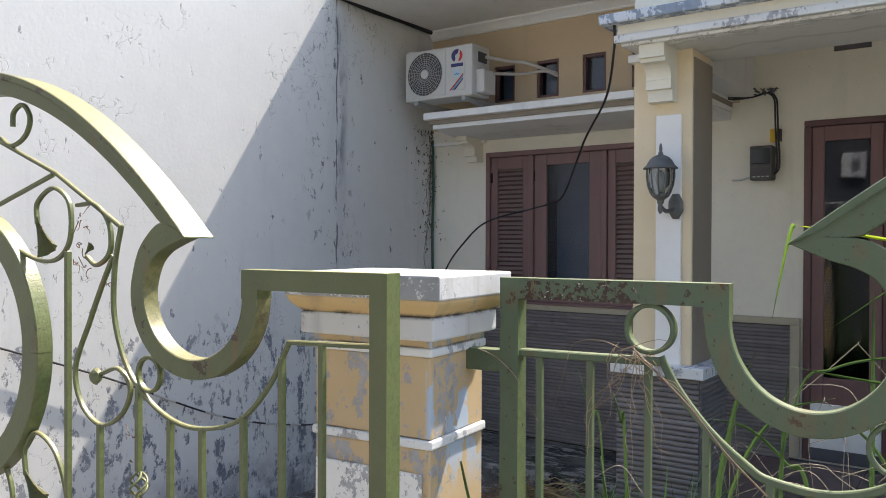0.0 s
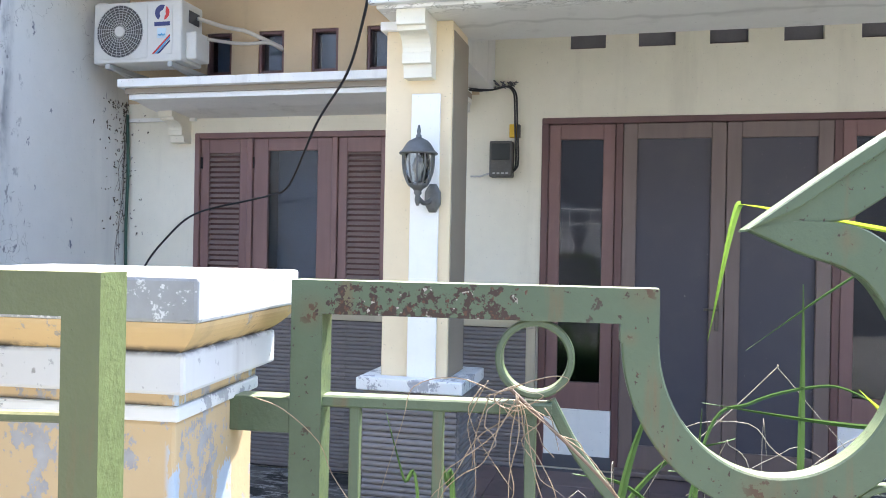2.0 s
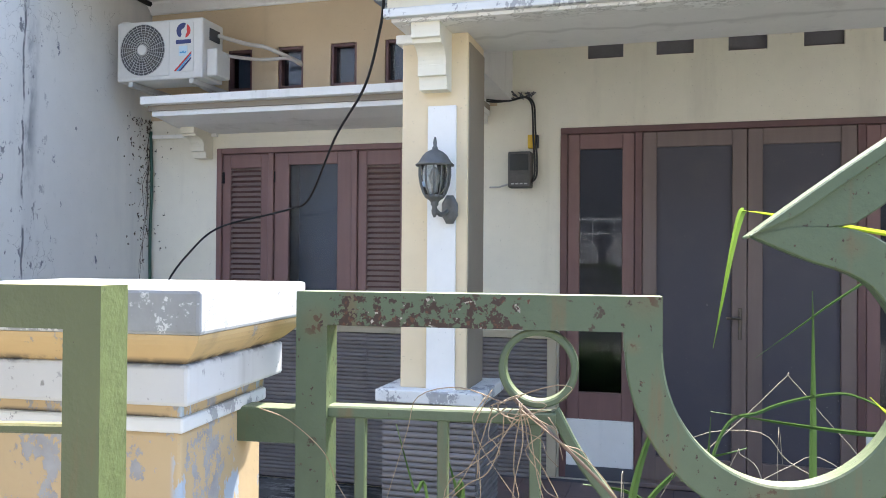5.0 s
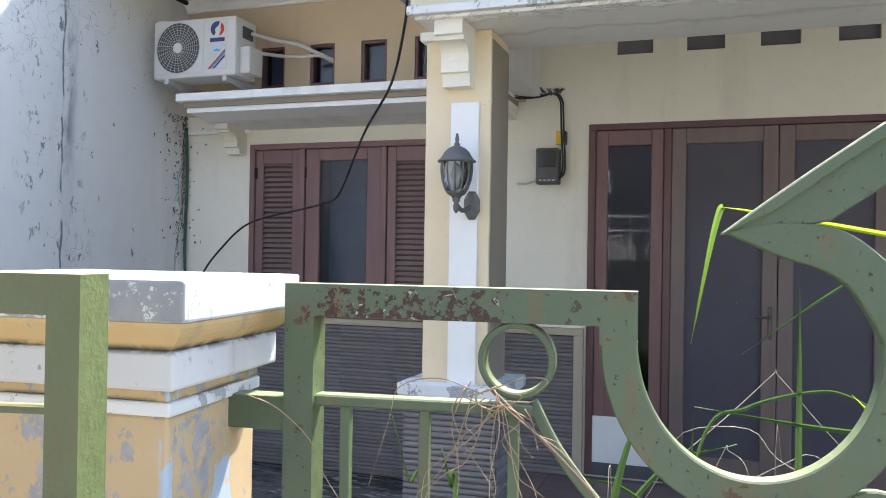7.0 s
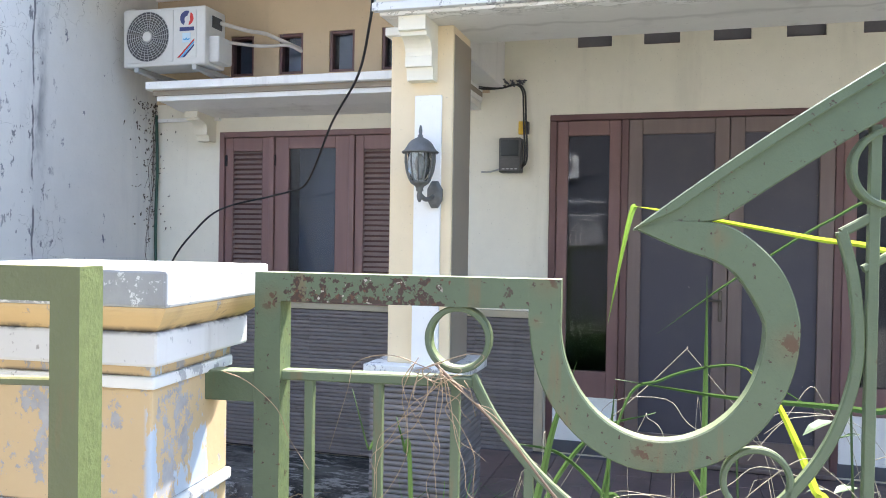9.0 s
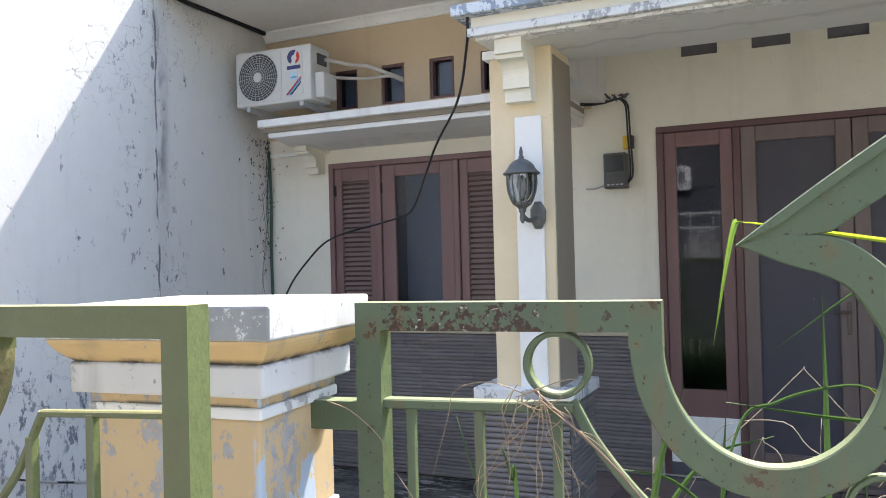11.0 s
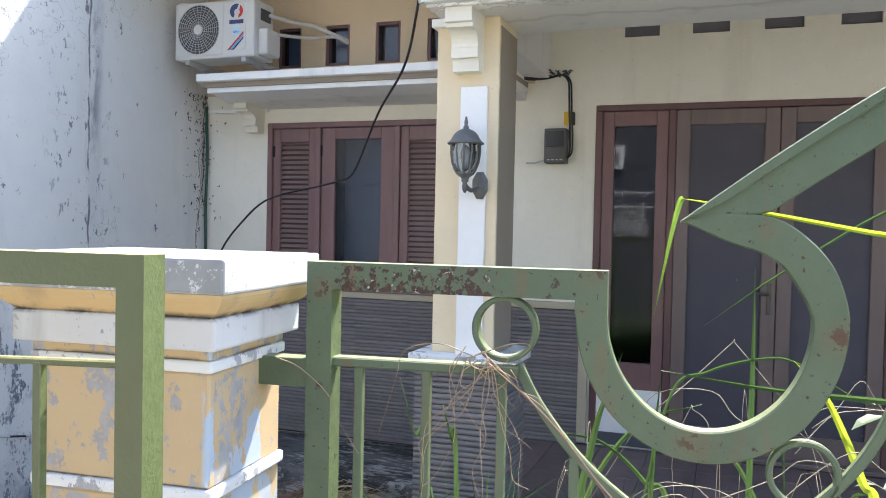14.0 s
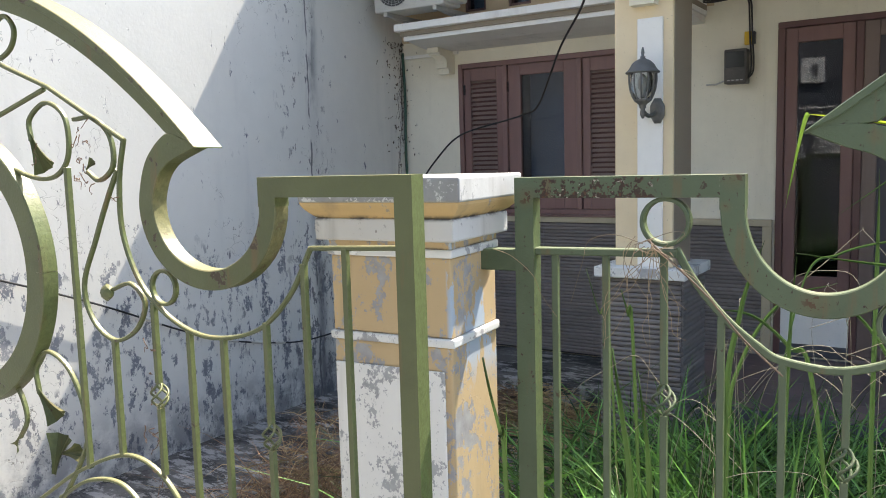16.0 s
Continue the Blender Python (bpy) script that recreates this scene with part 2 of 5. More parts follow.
def mesh_screen():
    k = Mat("insect_mesh", (0.066, 0.061, 0.077), 0.6)
    fine = k.noise(220, 2)
    k.mix(k.mul(k.step(k.noise(4, 4, 0.6), 0.45, 0.75), 0.35), (0.095, 0.088, 0.092))
    k.mix(k.mul(k.step(k.noise(55, 2), 0.74, 0.78), 0.5), (0.3, 0.28, 0.25))
    k.relief(fine, 0.5)
    return k.done(0.5, 0.002)


SCREEN = mesh_screen()


def glass(name, tint, ior=1.45):
    m = bpy.data.materials.new(name)
    m.use_nodes = True
    b = m.node_tree.nodes["Principled BSDF"]
    b.inputs["Base Color"].default_value = (*tint, 1)
    b.inputs["Roughness"].default_value = 0.02
    b.inputs["Transmission Weight"].default_value = 1.0
    b.inputs["IOR"].default_value = ior
    return m


GLASS, CLEAR = glass("tinted_window_glass", (0.42, 0.48, 0.56), 1.40), glass("clear_glass", (0.62, 0.64, 0.63))


def gate_paint(name, colour, flaked=False, nicks=0.735):
    """Blistered gate paint with rust runs and nicks, painted paler on sunlit sides; flaked: a stretch of the top rail
    has lost it.
    """
    k = Mat(name, colour, 0.42, 0.0, True)
    k.vary(0.16, 2.2).vary(0.10, 22)
    k.mix(k.mul(k.step(k.noise(5, 5, 0.6), 0.50, 0.72), 0.35), tuple(c * 0.55 for c in colour))
    runs = k.step(k.noise(15, 5, 0.62, (1, 1, 0.14)), 0.575, 0.70)
    k.mix(k.mul(runs, 0.42), (0.16, 0.075, 0.03))
    nick = k.step(k.math("ADD", k.noise(27, 5, 0.6), k.math("MULTIPLY", k.noise(4, 3), 0.16)), *((0.755, 0.78) if flaked else (nicks, nicks + 0.025)))
    k.mix(k.mul(nick, 0.9), (0.040, 0.020, 0.012))
    k.relief(nick, -0.6)
    # worn marks faces turned up or to +x; their sunlight is in the colour
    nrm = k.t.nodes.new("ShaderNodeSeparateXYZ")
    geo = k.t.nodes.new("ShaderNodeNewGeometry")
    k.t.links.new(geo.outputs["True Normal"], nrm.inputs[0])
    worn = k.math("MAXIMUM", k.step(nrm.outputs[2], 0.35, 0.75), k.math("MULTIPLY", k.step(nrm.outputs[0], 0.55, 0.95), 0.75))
    lit_blotch = k.math("ADD", k.math("MULTIPLY", k.step(k.noise(55, 7, 0.7), 0.36, 0.62), 0.50), 0.38)
    # lit sides cream on hook and lip, green elsewhere; lit tops follow
    k.mix(k.mul(worn, lit_blotch), (0.165, 0.205, 0.08) if nicks > 0.71 else (0.27, 0.245, 0.115))
    k.mix(k.mul(k.step(nrm.outputs[2], 0.30, 0.75), lit_blotch), (0.27, 0.235, 0.11) if colour[2] < 0.05 else (0.16, 0.18, 0.105))
    if flaked:
        x, z = k.axis(0), k.axis(2)
        for sx, sz, sr in ((-0.612, 1.712, 0.030), (-0.161, 1.690, 0.012), (0.114, 1.827, 0.018), (0.218, 1.667, 0.034), (-0.146, 1.754, 0.03), (0.012, 1.495, 0.035)):
            off = k.math("ADD", k.math("POWER", k.math("ADD", x, -sx), 2.0), k.math("POWER", k.math("ADD", z, -sz), 2.0))
            near = k.step(k.math("SQRT", off), sr, sr * 0.2)
            rust = k.step(k.math("ADD", k.noise(48, 5, 0.65), k.math("MULTIPLY", near, 0.16)), 0.665, 0.69)
            k.mix(k.mul(rust, near, 0.95), (0.040, 0.016, 0.008))
            halo = k.step(k.math("SQRT", off), sr * 1.4, 0.0)
            k.mix(k.mul(halo, 0.22), (0.17, 0.085, 0.03))
        zone = k.mul(k.step(x, -0.60, -0.575), k.step(x, -0.28, -0.335), k.step(z, 1.692, 1.707), k.step(z, 1.758, 1.752))
        under = k.mul(zone, k.step(z, 1.733, 1.714))
        flake = k.step(k.math("ADD", k.math("ADD", k.noise(82, 6, 0.66), k.math("MULTIPLY", zone, 0.115)), k.math("MULTIPLY", under, 0.065)), 0.640, 0.650)
        k.mix(k.mul(flake, 0.96), (0.032, 0.012, 0.007))
        k.mix(k.mul(flake, k.step(k.noise(110, 4), 0.54, 0.62), 0.7), (0.095, 0.035, 0.013))
        bare = k.mul(flake, k.step(k.noise(75, 4), 0.62, 0.64), zone)
        k.mix(k.mul(bare, 0.75), (0.46, 0.42, 0.36))
        k.relief(flake, -0.8)
    k.relief(k.noise(150, 3), 0.9).relief(k.noise(40, 4), 0.5)
    return k.done(0.55, 0.002)


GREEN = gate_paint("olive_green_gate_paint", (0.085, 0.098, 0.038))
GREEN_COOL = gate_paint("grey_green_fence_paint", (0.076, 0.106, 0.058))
GREEN_WORN_LIT = gate_paint("worn_sunlit_green_paint", (0.085, 0.098, 0.038), False, 0.70)
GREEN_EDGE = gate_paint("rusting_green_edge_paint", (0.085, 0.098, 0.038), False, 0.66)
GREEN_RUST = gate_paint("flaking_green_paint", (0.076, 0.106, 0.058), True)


def cladding():
    k = Mat("grey_brown_ridged_tile", (0.185, 0.165, 0.158), 0.7)
    k.vary(0.2, 3).vary(0.12, 25).each(0.14)
    k.mix(k.mul(k.step(k.noise(7, 5), 0.58, 0.7), 0.35), (0.06, 0.055, 0.05))
    k.relief(k.noise(70, 4), 0.4)
    return k.done(0.3, 0.002)


CLAD = cladding()
SAND = paint("sand_border_paint", (0.43, 0.38, 0.27), 0.25)
GROUT = paint("dark_mortar", (0.045, 0.04, 0.04), 0.2)


def ground_mat():
    k = Mat("mossy_concrete_and_soil", (0.13, 0.125, 0.118), 0.9)
    k.vary(0.35, 1.6, 6).vary(0.25, 18)
    moss = k.step(k.noise(2.4, 9, 0.72, (1, 1.5, 1)), 0.42, 0.60)
    k.mix(k.mul(moss, 0.92), (0.018, 0.019, 0.018))
    bare = k.mul(k.step(k.noise(9.5, 8, 0.74, (0.6, 1.7, 1)), 0.50, 0.56), k.step(k.noise(1.3, 3), 0.36, 0.55))
    k.mix(k.mul(bare, 0.8), (0.42, 0.41, 0.39))
    k.mix(k.mul(k.step(k.noise(48, 3), 0.66, 0.72), 0.5), (0.22, 0.17, 0.11))
    k.relief(k.noise(20, 6, 0.65), 1.0).relief(moss, 0.4)
    return k.done(0.6, 0.012)


GROUND = ground_mat()


def porch_tile():
    k = Mat("worn_terracotta_floor_tile", (0.155, 0.115, 0.112), 0.6)
    k.vary(0.2, 3).each(0.10)
    k.mix(k.mul(k.step(k.noise(5, 6, 0.65), 0.5, 0.66), 0.6), (0.10, 0.085, 0.078))
    k.relief(k.noise(50, 4), 0.4)
    return k.done(0.3, 0.002)


TILE = porch_tile()


def plain(name, colour, rough=0.5, metal=0.0, amount=0.1, scale=12):
    k = Mat(name, colour, rough, metal)
    k.vary(amount, scale).vary(amount * 0.5, scale * 8)
    k.relief(k.noise(120, 3), 0.3)
    return k.done(0.2, 0.001)


AC_WHITE = plain("aged_white_enamel", (0.57, 0.56, 0.52), 0.4, amount=0.08, scale=5)
AC_DARK = plain("dark_grille_void", (0.07, 0.07, 0.073), 0.7)
VENT_DARK = plain("vent_hole_shade", (0.13, 0.125, 0.14), 0.7, amount=0.2)
AC_GREY = plain("grey_plastic", (0.42, 0.42, 0.40), 0.5)
PIPE_WRAP = plain("white_pipe_wrap", (0.50, 0.47, 0.42), 0.6, amount=0.2)
BLACK = plain("black_rubber", (0.018, 0.018, 0.019), 0.5)
GREEN_WIRE = plain("green_sleeved_wire", (0.025, 0.075, 0.05), 0.5)
LAMP_GREY = plain("weathered_lamp_iron", (0.125, 0.125, 0.118), 0.55, 0.3, 0.35, 25)
METER_GREY = plain("grey_meter_case", (0.075, 0.070, 0.064), 0.5, amount=0.45, scale=30)
METER_GLASS = plain("smoked_window", (0.05, 0.055, 0.055), 0.12)
YELLOW = plain("yellow_plastic", (0.72, 0.46, 0.02), 0.4)
NAVY = plain("navy_print", (0.03, 0.04, 0.14), 0.4)
RED = plain("red_print", (0.55, 0.03, 0.025), 0.4)
SKYBLUE = plain("blue_print", (0.10, 0.36, 0.60), 0.4)
PALE_BLUE = plain("pale_blue_print", (0.45, 0.58, 0.66), 0.4)
DARK = plain("dark_void", (0.012, 0.012, 0.013), 0.8)
CURTAIN = plain("drawn_curtain", (0.30, 0.345, 0.40), 0.8, amount=0.2, scale=4)
STEEL = plain("dull_steel", (0.13, 0.11, 0.09), 0.45, 0.6)
CONCRETE = paint("dark_concrete", (0.09, 0.09, 0.10), 0.4)


def straw_mat(name, c, k2):
    k = Mat(name, c, 0.7)
    k.island(k2)
    return k.done()


def leaf_mat(name, c, amount=0.35, through_light=0.25):
    k = Mat(name, c, 0.62)
    k.island(amount).vary(0.15, 9)
    m = k.done()
    t = m.node_tree
    tr = t.nodes.new("ShaderNodeBsdfTranslucent")
    t.links.new(k.col, tr.inputs["Color"])
    mx = t.nodes.new("ShaderNodeMixShader")
    mx.inputs[0].default_value = through_light
    out = t.nodes["Material Output"]
    t.links.new(k.b.outputs[0], mx.inputs[1])
    t.links.new(tr.outputs[0], mx.inputs[2])
    t.links.new(mx.outputs[0], out.inputs["Surface"])
    return m


GRASS = leaf_mat("green_grass", (0.095, 0.205, 0.045), 0.85, 0.3)
BLADE = leaf_mat("long_green_blade", (0.075, 0.135, 0.04), 0.25, 0.3)
# brighter copies of the blade green, with sunlight put into the colour
MIDBLADE = leaf_mat("mid_green_blade", (0.20, 0.32, 0.05), 0.1, 0.35)
SUNBLADE = leaf_mat("sunlit_yellow_green_blade", (0.36, 0.44, 0.04), 0.1, 0.4)
LEAF = leaf_mat("weed_leaf", (0.042, 0.085, 0.022), 0.3, 0.2)
STRAW = straw_mat("dry_straw", (0.40, 0.29, 0.15), 0.4)
STRAW_RED = straw_mat("reddish_straw", (0.22, 0.135, 0.08), 0.5)
STRAW_RED_DARK = straw_mat("brown_twig", (0.17, 0.115, 0.08), 0.2)
VINE = straw_mat("dry_vine", (0.33, 0.285, 0.21), 0.4)
RUSSET = straw_mat("russet_tendril", (0.17, 0.10, 0.06), 0.5)
TANGLE = straw_mat("brown_vine", (0.31, 0.225, 0.14), 0.45)
CREEPER = straw_mat("withered_creeper", (0.085, 0.065, 0.05), 0.4)


# ---- mesh tools ----
def box(bm, x0, x1, y0, y1, z0, z1, bevel=0.0, seg=2):
    r = bmesh.ops.create_cube(bm, size=1)
    for v in r["verts"]:
        v.co = Vector((x0 + (v.co.x + 0.5) * (x1 - x0), y0 + (v.co.y + 0.5) * (y1 - y0), z0 + (v.co.z + 0.5) * (z1 - z0)))
    if bevel:
        es = {e for v in r["verts"] for e in v.link_edges}
        bmesh.ops.bevel(bm, geom=list(es), offset=bevel, segments=seg, profile=0.5, affect="EDGES")


def mesh_of(bm, name, material, smooth=False):
    me = bpy.data.meshes.new(name)
    bmesh.ops.recalc_face_normals(bm, faces=bm.faces[:])
    bm.to_mesh(me)
    bm.free()
    me.materials.append(material)
    if smooth:
        for p in me.polygons:
            p.use_smooth = True
    return me


def part(name, bm, material, parent=None, label="", smooth=False):
    ob = new(name, mesh_of(bm, name, material, smooth))
    if parent is not None:
        ob.parent = parent
        ob.matrix_parent_inverse = parent.matrix_world.inverted() if parent.parent is None else Matrix()
    if label:
        ob["label"] = label
    return ob


def block(name, dims, material, parent=None, bevel=0.0, label=""):
    bm = bmesh.new()
    box(bm, *dims, bevel)
    return part(name, bm, material, parent, label)


def thing(name, label, category, at=(0, 0, 0), group="", kind=""):
    ob = new(name)
    ob.location = at
    ob.matrix_world = Matrix.Translation(at)
    return tagged(ob, label, category, group, kind)


def structure(ob, label, category):
    return tagged(ob, label, category, "", "structure")


def smooth_line(pts, n=8):
    """Catmull-Rom through the points."""
    P = [Vector(p) for p in pts]
    P = [2 * P[0] - P[1]] + P + [2 * P[-1] - P[-2]]
    out = []
    for i in range(1, len(P) - 2):
        a, b, c, d = P[i - 1:i + 3]
        for k in range(n):
            t = k / n
            out.append(0.5 * (2 * b + (c - a) * t + (2 * a - 5 * b + 4 * c - d) * t * t + (3 * b - a - 3 * c + d) * t ** 3))
    return out + [P[-2]]


def two(pts, n=8):
    return [(p.x, p.y) for p in smooth_line([(x, z, 0) for x, z in pts], n)]


def tube(bm, pts, r, seg=8, taper=None):
    """A round tube along points; taper: the radius at the end."""
    pts = [Vector(p) for p in pts]
    rings, up = [], Vector((0.3, 0.2, 1)).normalized()
    for i, p in enumerate(pts):
        d = (pts[min(i + 1, len(pts) - 1)] - pts[max(i - 1, 0)]).normalized()
        a = d.cross(up)
        a = a.normalized() if a.length > 0.05 else d.orthogonal().normalized()
        b = d.cross(a).normalized()
        rr = r if taper is None else r + (taper - r) * i / (len(pts) - 1)
        rings.append([bm.verts.new(p + rr * (math.cos(w) * a + math.sin(w) * b)) for w in [2 * math.pi * k / seg for k in range(seg)]])
    for a, b in zip(rings, rings[1:]):
        for k in range(seg):
            bm.faces.new((a[k], a[(k + 1) % seg], b[(k + 1) % seg], b[k]))
    bm.faces.new(rings[0][::-1])
    bm.faces.new(rings[-1])


def prism(bm, left, right, y0, y1):
    """A band between two lines of (x, z), as deep as from y0 to y1, with its edges a little broken."""
    e = 0.0025
    rows = []
    for (xa, za), (xb, zb) in zip(left, right):
        w = Vector((xb - xa, zb - za))
        w = w.normalized() * min(e, w.length / 3) if w.length > 1e-6 else Vector((0, 0))
        ring = [(xa + w.x, y0, za + w.y), (xb - w.x, y0, zb - w.y), (xb, y0 + e, zb), (xb, y1 - e, zb), (xb - w.x, y1, zb - w.y), (xa + w.x, y1, za + w.y), (xa, y1 - e, za), (xa, y0 + e, za)]
        rows.append([bm.verts.new(p) for p in ring])
    for a, b in zip(rows, rows[1:]):
        for k in range(8):
            bm.faces.new((a[k], a[(k + 1) % 8], b[(k + 1) % 8], b[k]))
    bm.faces.new(rows[0][::-1])
    bm.faces.new(rows[-1])


def band(bm, line, width, y0, y1):
    """A flat bar bent along a line of (x, z)."""
    L = [Vector(p) for p in line]
    left, right = [], []
    for i, p in enumerate(L):
        d = (L[min(i + 1, len(L) - 1)] - L[max(i - 1, 0)]).normalized()
        nrm = Vector((-d.y, d.x)) * width / 2
        left.append(p + nrm)
        right.append(p - nrm)
    prism(bm, left, right, y0, y1)


def arc(cx, cz, rx, rz, a0, a1, n=24, rz_up=None):
    out = []
    for k in range(n + 1):
        w = radians(a0 + (a1 - a0) * k / n)
        r = rz if rz_up is None or math.sin(w) < 0 else rz_up
        out.append((cx + rx * math.cos(w), cz + r * math.sin(w)))
    return out


def profile_x(bm, prof, x0, x1):
    """A closed outline of (y, z), drawn out along x."""
    a = [bm.verts.new((x0, y, z)) for y, z in prof]
    b = [bm.verts.new((x1, y, z)) for y, z in prof]
    n = len(prof)
    for k in range(n):
        bm.faces.new((a[k], a[(k + 1) % n], b[(k + 1) % n], b[k]))
    bm.faces.new(a[::-1])
    bm.faces.new(b)


def lathe(bm, prof, cx, cy, seg=20, a0=0.0):
    """Rings of (radius, z) about an upright axis."""
    rings = [[bm.verts.new((cx + r * math.cos(a0 + 2 * math.pi * k / seg), cy + r * math.sin(a0 + 2 * math.pi * k / seg), z)) for k in range(seg)] for r, z in prof]
    for a, b in zip(rings, rings[1:]):
        for k in range(seg):
            bm.faces.new((a[k], a[(k + 1) % seg], b[(k + 1) % seg], b[k]))
    bm.faces.new(rings[0][::-1])
    bm.faces.new(rings[-1])


def wall_with_holes(bm, x0, x1, y0, y1, z0, z1, holes):
    """A wall along x in one piece, with openings (x0, x1, z0, z1) right through it."""
    xs = sorted({x0, x1, *[v for h in holes for v in h[:2]]})
    zs = sorted({z0, z1, *[v for h in holes for v in h[2:]]})
    vert = {}

    def v(i, j, y):
        if (i, j, y) not in vert:
            vert[i, j, y] = bm.verts.new((xs[i], y, zs[j]))
        return vert[i, j, y]

    def solid(i, j):
        if not (0 <= i < len(xs) - 1 and 0 <= j < len(zs) - 1):
            return False
        cx, cz = (xs[i] + xs[i + 1]) / 2, (zs[j] + zs[j + 1]) / 2
        return not any(h[0] < cx < h[1] and h[2] < cz < h[3] for h in holes)

    for i in range(len(xs) - 1):
        for j in range(len(zs) - 1):
            if not solid(i, j):
                continue
            for y in (y0, y1):
                bm.faces.new((v(i, j, y), v(i + 1, j, y), v(i + 1, j + 1, y), v(i, j + 1, y)))
            for (di, dj), (p, q) in {(-1, 0): ((i, j), (i, j + 1)), (1, 0): ((i + 1, j), (i + 1, j + 1)), (0, -1): ((i, j), (i + 1, j)), (0, 1): ((i, j + 1), (i + 1, j + 1))}.items():
                if not solid(i + di, j + dj):
                    bm.faces.new((v(*p, y0), v(*q, y0), v(*q, y1), v(*p, y1)))


# ---- the large structure ----
W = 6.27          # face of the house wall
NX = -3.813       # face of the neighbour's wall
PORCH = 0.43

bm = bmesh.new()
bmesh.ops.create_grid(bm, x_segments=2, y_segments=2, size=120)
structure(part("ground", bm, GROUND), "dark mossy concrete and soil yard", "ground").location.z = 0.03

# unseen street slab, added to bounce sunlight onto the house front
BOUNCE_PAVE = paint("bounce_light_paving", (0.25, 0.238, 0.215), 0.3)
# a white house, coloured dark to cut its bounce light and reflection
OPPOSITE = paint("darkened_house_paint", (0.085, 0.09, 0.105), 0.3)
structure(block("pavement", (-14.0, 14.0, -6.5, 1.80, 0.0, 0.05), BOUNCE_PAVE, None, 0.01), "unseen light concrete street before the gate, added to bounce light", "pavement")
opposite = thing("opposite_house", "white house across the street with dark windows", "house", (0.0, -7.0, 0.0))
block("wall", (-14.0, 14.0, -7.3, -7.0, 0.0, 6.2), OPPOSITE, opposite)
block("roof", (-14.3, 14.3, -7.8, -6.6, 6.2, 6.4), CONCRETE, opposite)
for k in range(9):
    w = block("window", (-11.4 + 2.6 * k, -10.3 + 2.6 * k, -7.0, -6.96, 3.3, 4.7), CONCRETE, opposite)
    block("window", (-11.6 + 2.6 * k, -10.1 + 2.6 * k, -7.0, -6.96, 0.9, 2.3), CONCRETE, opposite)
fence = thing("opposite_fence", "white barred fence across the street with fan-shaped ornaments", "fence", (0.0, -5.6, 0.05))
for z in (1.66, 2.32, 2.62):
    block("rail", (-7.0, 4.0, -5.63, -5.60, z, z + 0.035), WHITE, fence)
block("low_wall", (-7.0, 4.0, -5.75, -5.60, 0.05, 1.60), OPPOSITE, fence)
for k in range(24):
    block("post", (-6.62 + 0.44 * k, -6.60 + 0.44 * k, -5.625, -5.605, 1.60, 2.62), WHITE, fence)
for k in range(13):
    cx = -6.40 + 0.88 * k
    for q in (-1, 1):
        for wide, tall in ((0.34, 0.62), (0.12, 0.62)):
            bm = bmesh.new()
            band(bm, two([(cx + q * wide * 0.75, 1.69), (cx + q * wide, 1.86), (cx + q * wide * 0.72, 2.10), (cx, 1.69 + tall)]), 0.026, -5.66, -5.63)
            part("petal", bm, WHITE, fence)
        for z in (1.72, 1.84, 1.96):
            bm = bmesh.new()
            band(bm, two([(cx, z), (cx + q * 0.12, z + 0.12), (cx + q * 0.25, z + 0.15)]), 0.024, -5.66, -5.63)
            part("petal", bm, WHITE, fence)
bay = part("upper_bay", bmesh.new(), WHITE, opposite, "white upper bay with a dark window")
bm = bmesh.new()
box(bm, -0.86, -0.40, -7.0, -6.86, 3.22, 3.74, 0.01, 1)
bm.to_mesh(bay.data)
bm.free()
block("window", (-0.66, -0.52, -6.86, -6.85, 3.36, 3.62), CONCRETE, bay)

structure(block("wall_neighbour", (NX - 0.18, NX, -4.0, 6.5, 0.0, 5.2), PLASTER), "tall white plastered neighbour wall, cracked and peeling below", "wall")
floor_left = structure(block("carport_floor", (NX, -1.30, 5.45, W, 0.0, 0.26), GROUND, None, 0.01), "dark damp concrete floor before the window", "floor")
porch = structure(block("porch_floor", (-1.30, 4.0, 4.95, W, 0.0, PORCH - 0.012), CONCRETE, None, 0.008), "raised porch slab with worn terracotta tiles", "floor")

VENTS = [(-0.62 + 0.42 * k, -0.40 + 0.42 * k, 3.07, 3.24) for k in range(8)]
SQ = [(-3.18 + 0.40 * k, -2.985 + 0.40 * k, 2.99, 3.285) for k in range(5)]
holes = [(-3.254, -1.76, 1.36, 2.58), (-0.786, 1.42, 0.43, 2.637), *VENTS, *SQ]
bm = bmesh.new()
wall_with_holes(bm, NX, -1.20, W, W + 0.15, 0.0, 2.80, [h for h in holes if h[1] < -1.2 and h[3] < 2.9])
structure(part("wall_front_low", bm, CREAM), "cream painted front wall round the shuttered window", "wall")
bm = bmesh.new()
wall_with_holes(bm, NX, -1.20, W, W + 0.15, 2.80, 3.66, SQ)
structure(part("wall_front_high", bm, OCHRE), "brown painted upper wall with small square windows", "wall")
bm = bmesh.new()
wall_with_holes(bm, -1.20, 4.0, W, W + 0.15, 0.0, 3.66, [h for h in holes if h[0] > -1.2])
structure(part("wall_porch", bm, CREAM), "cream painted porch wall round the double door", "wall")
structure(block("ceiling_porch", (-1.10, 4.0, 4.80, W, 3.45, 3.55), SOFFIT), "off-white porch ceiling", "ceiling")
structure(block("eave_soffit", (NX + 0.001, -1.31, 5.05, W, 3.66, 3.80), SOFFIT), "off-white eave soffit above the window", "ceiling")
# unseen shell, added to close the house and keep its rooms dark
structure(block("roof_slab", (NX, 4.0, W, 11.0, 3.66, 3.85), CONCRETE), "flat dark roof over the house", "roof")
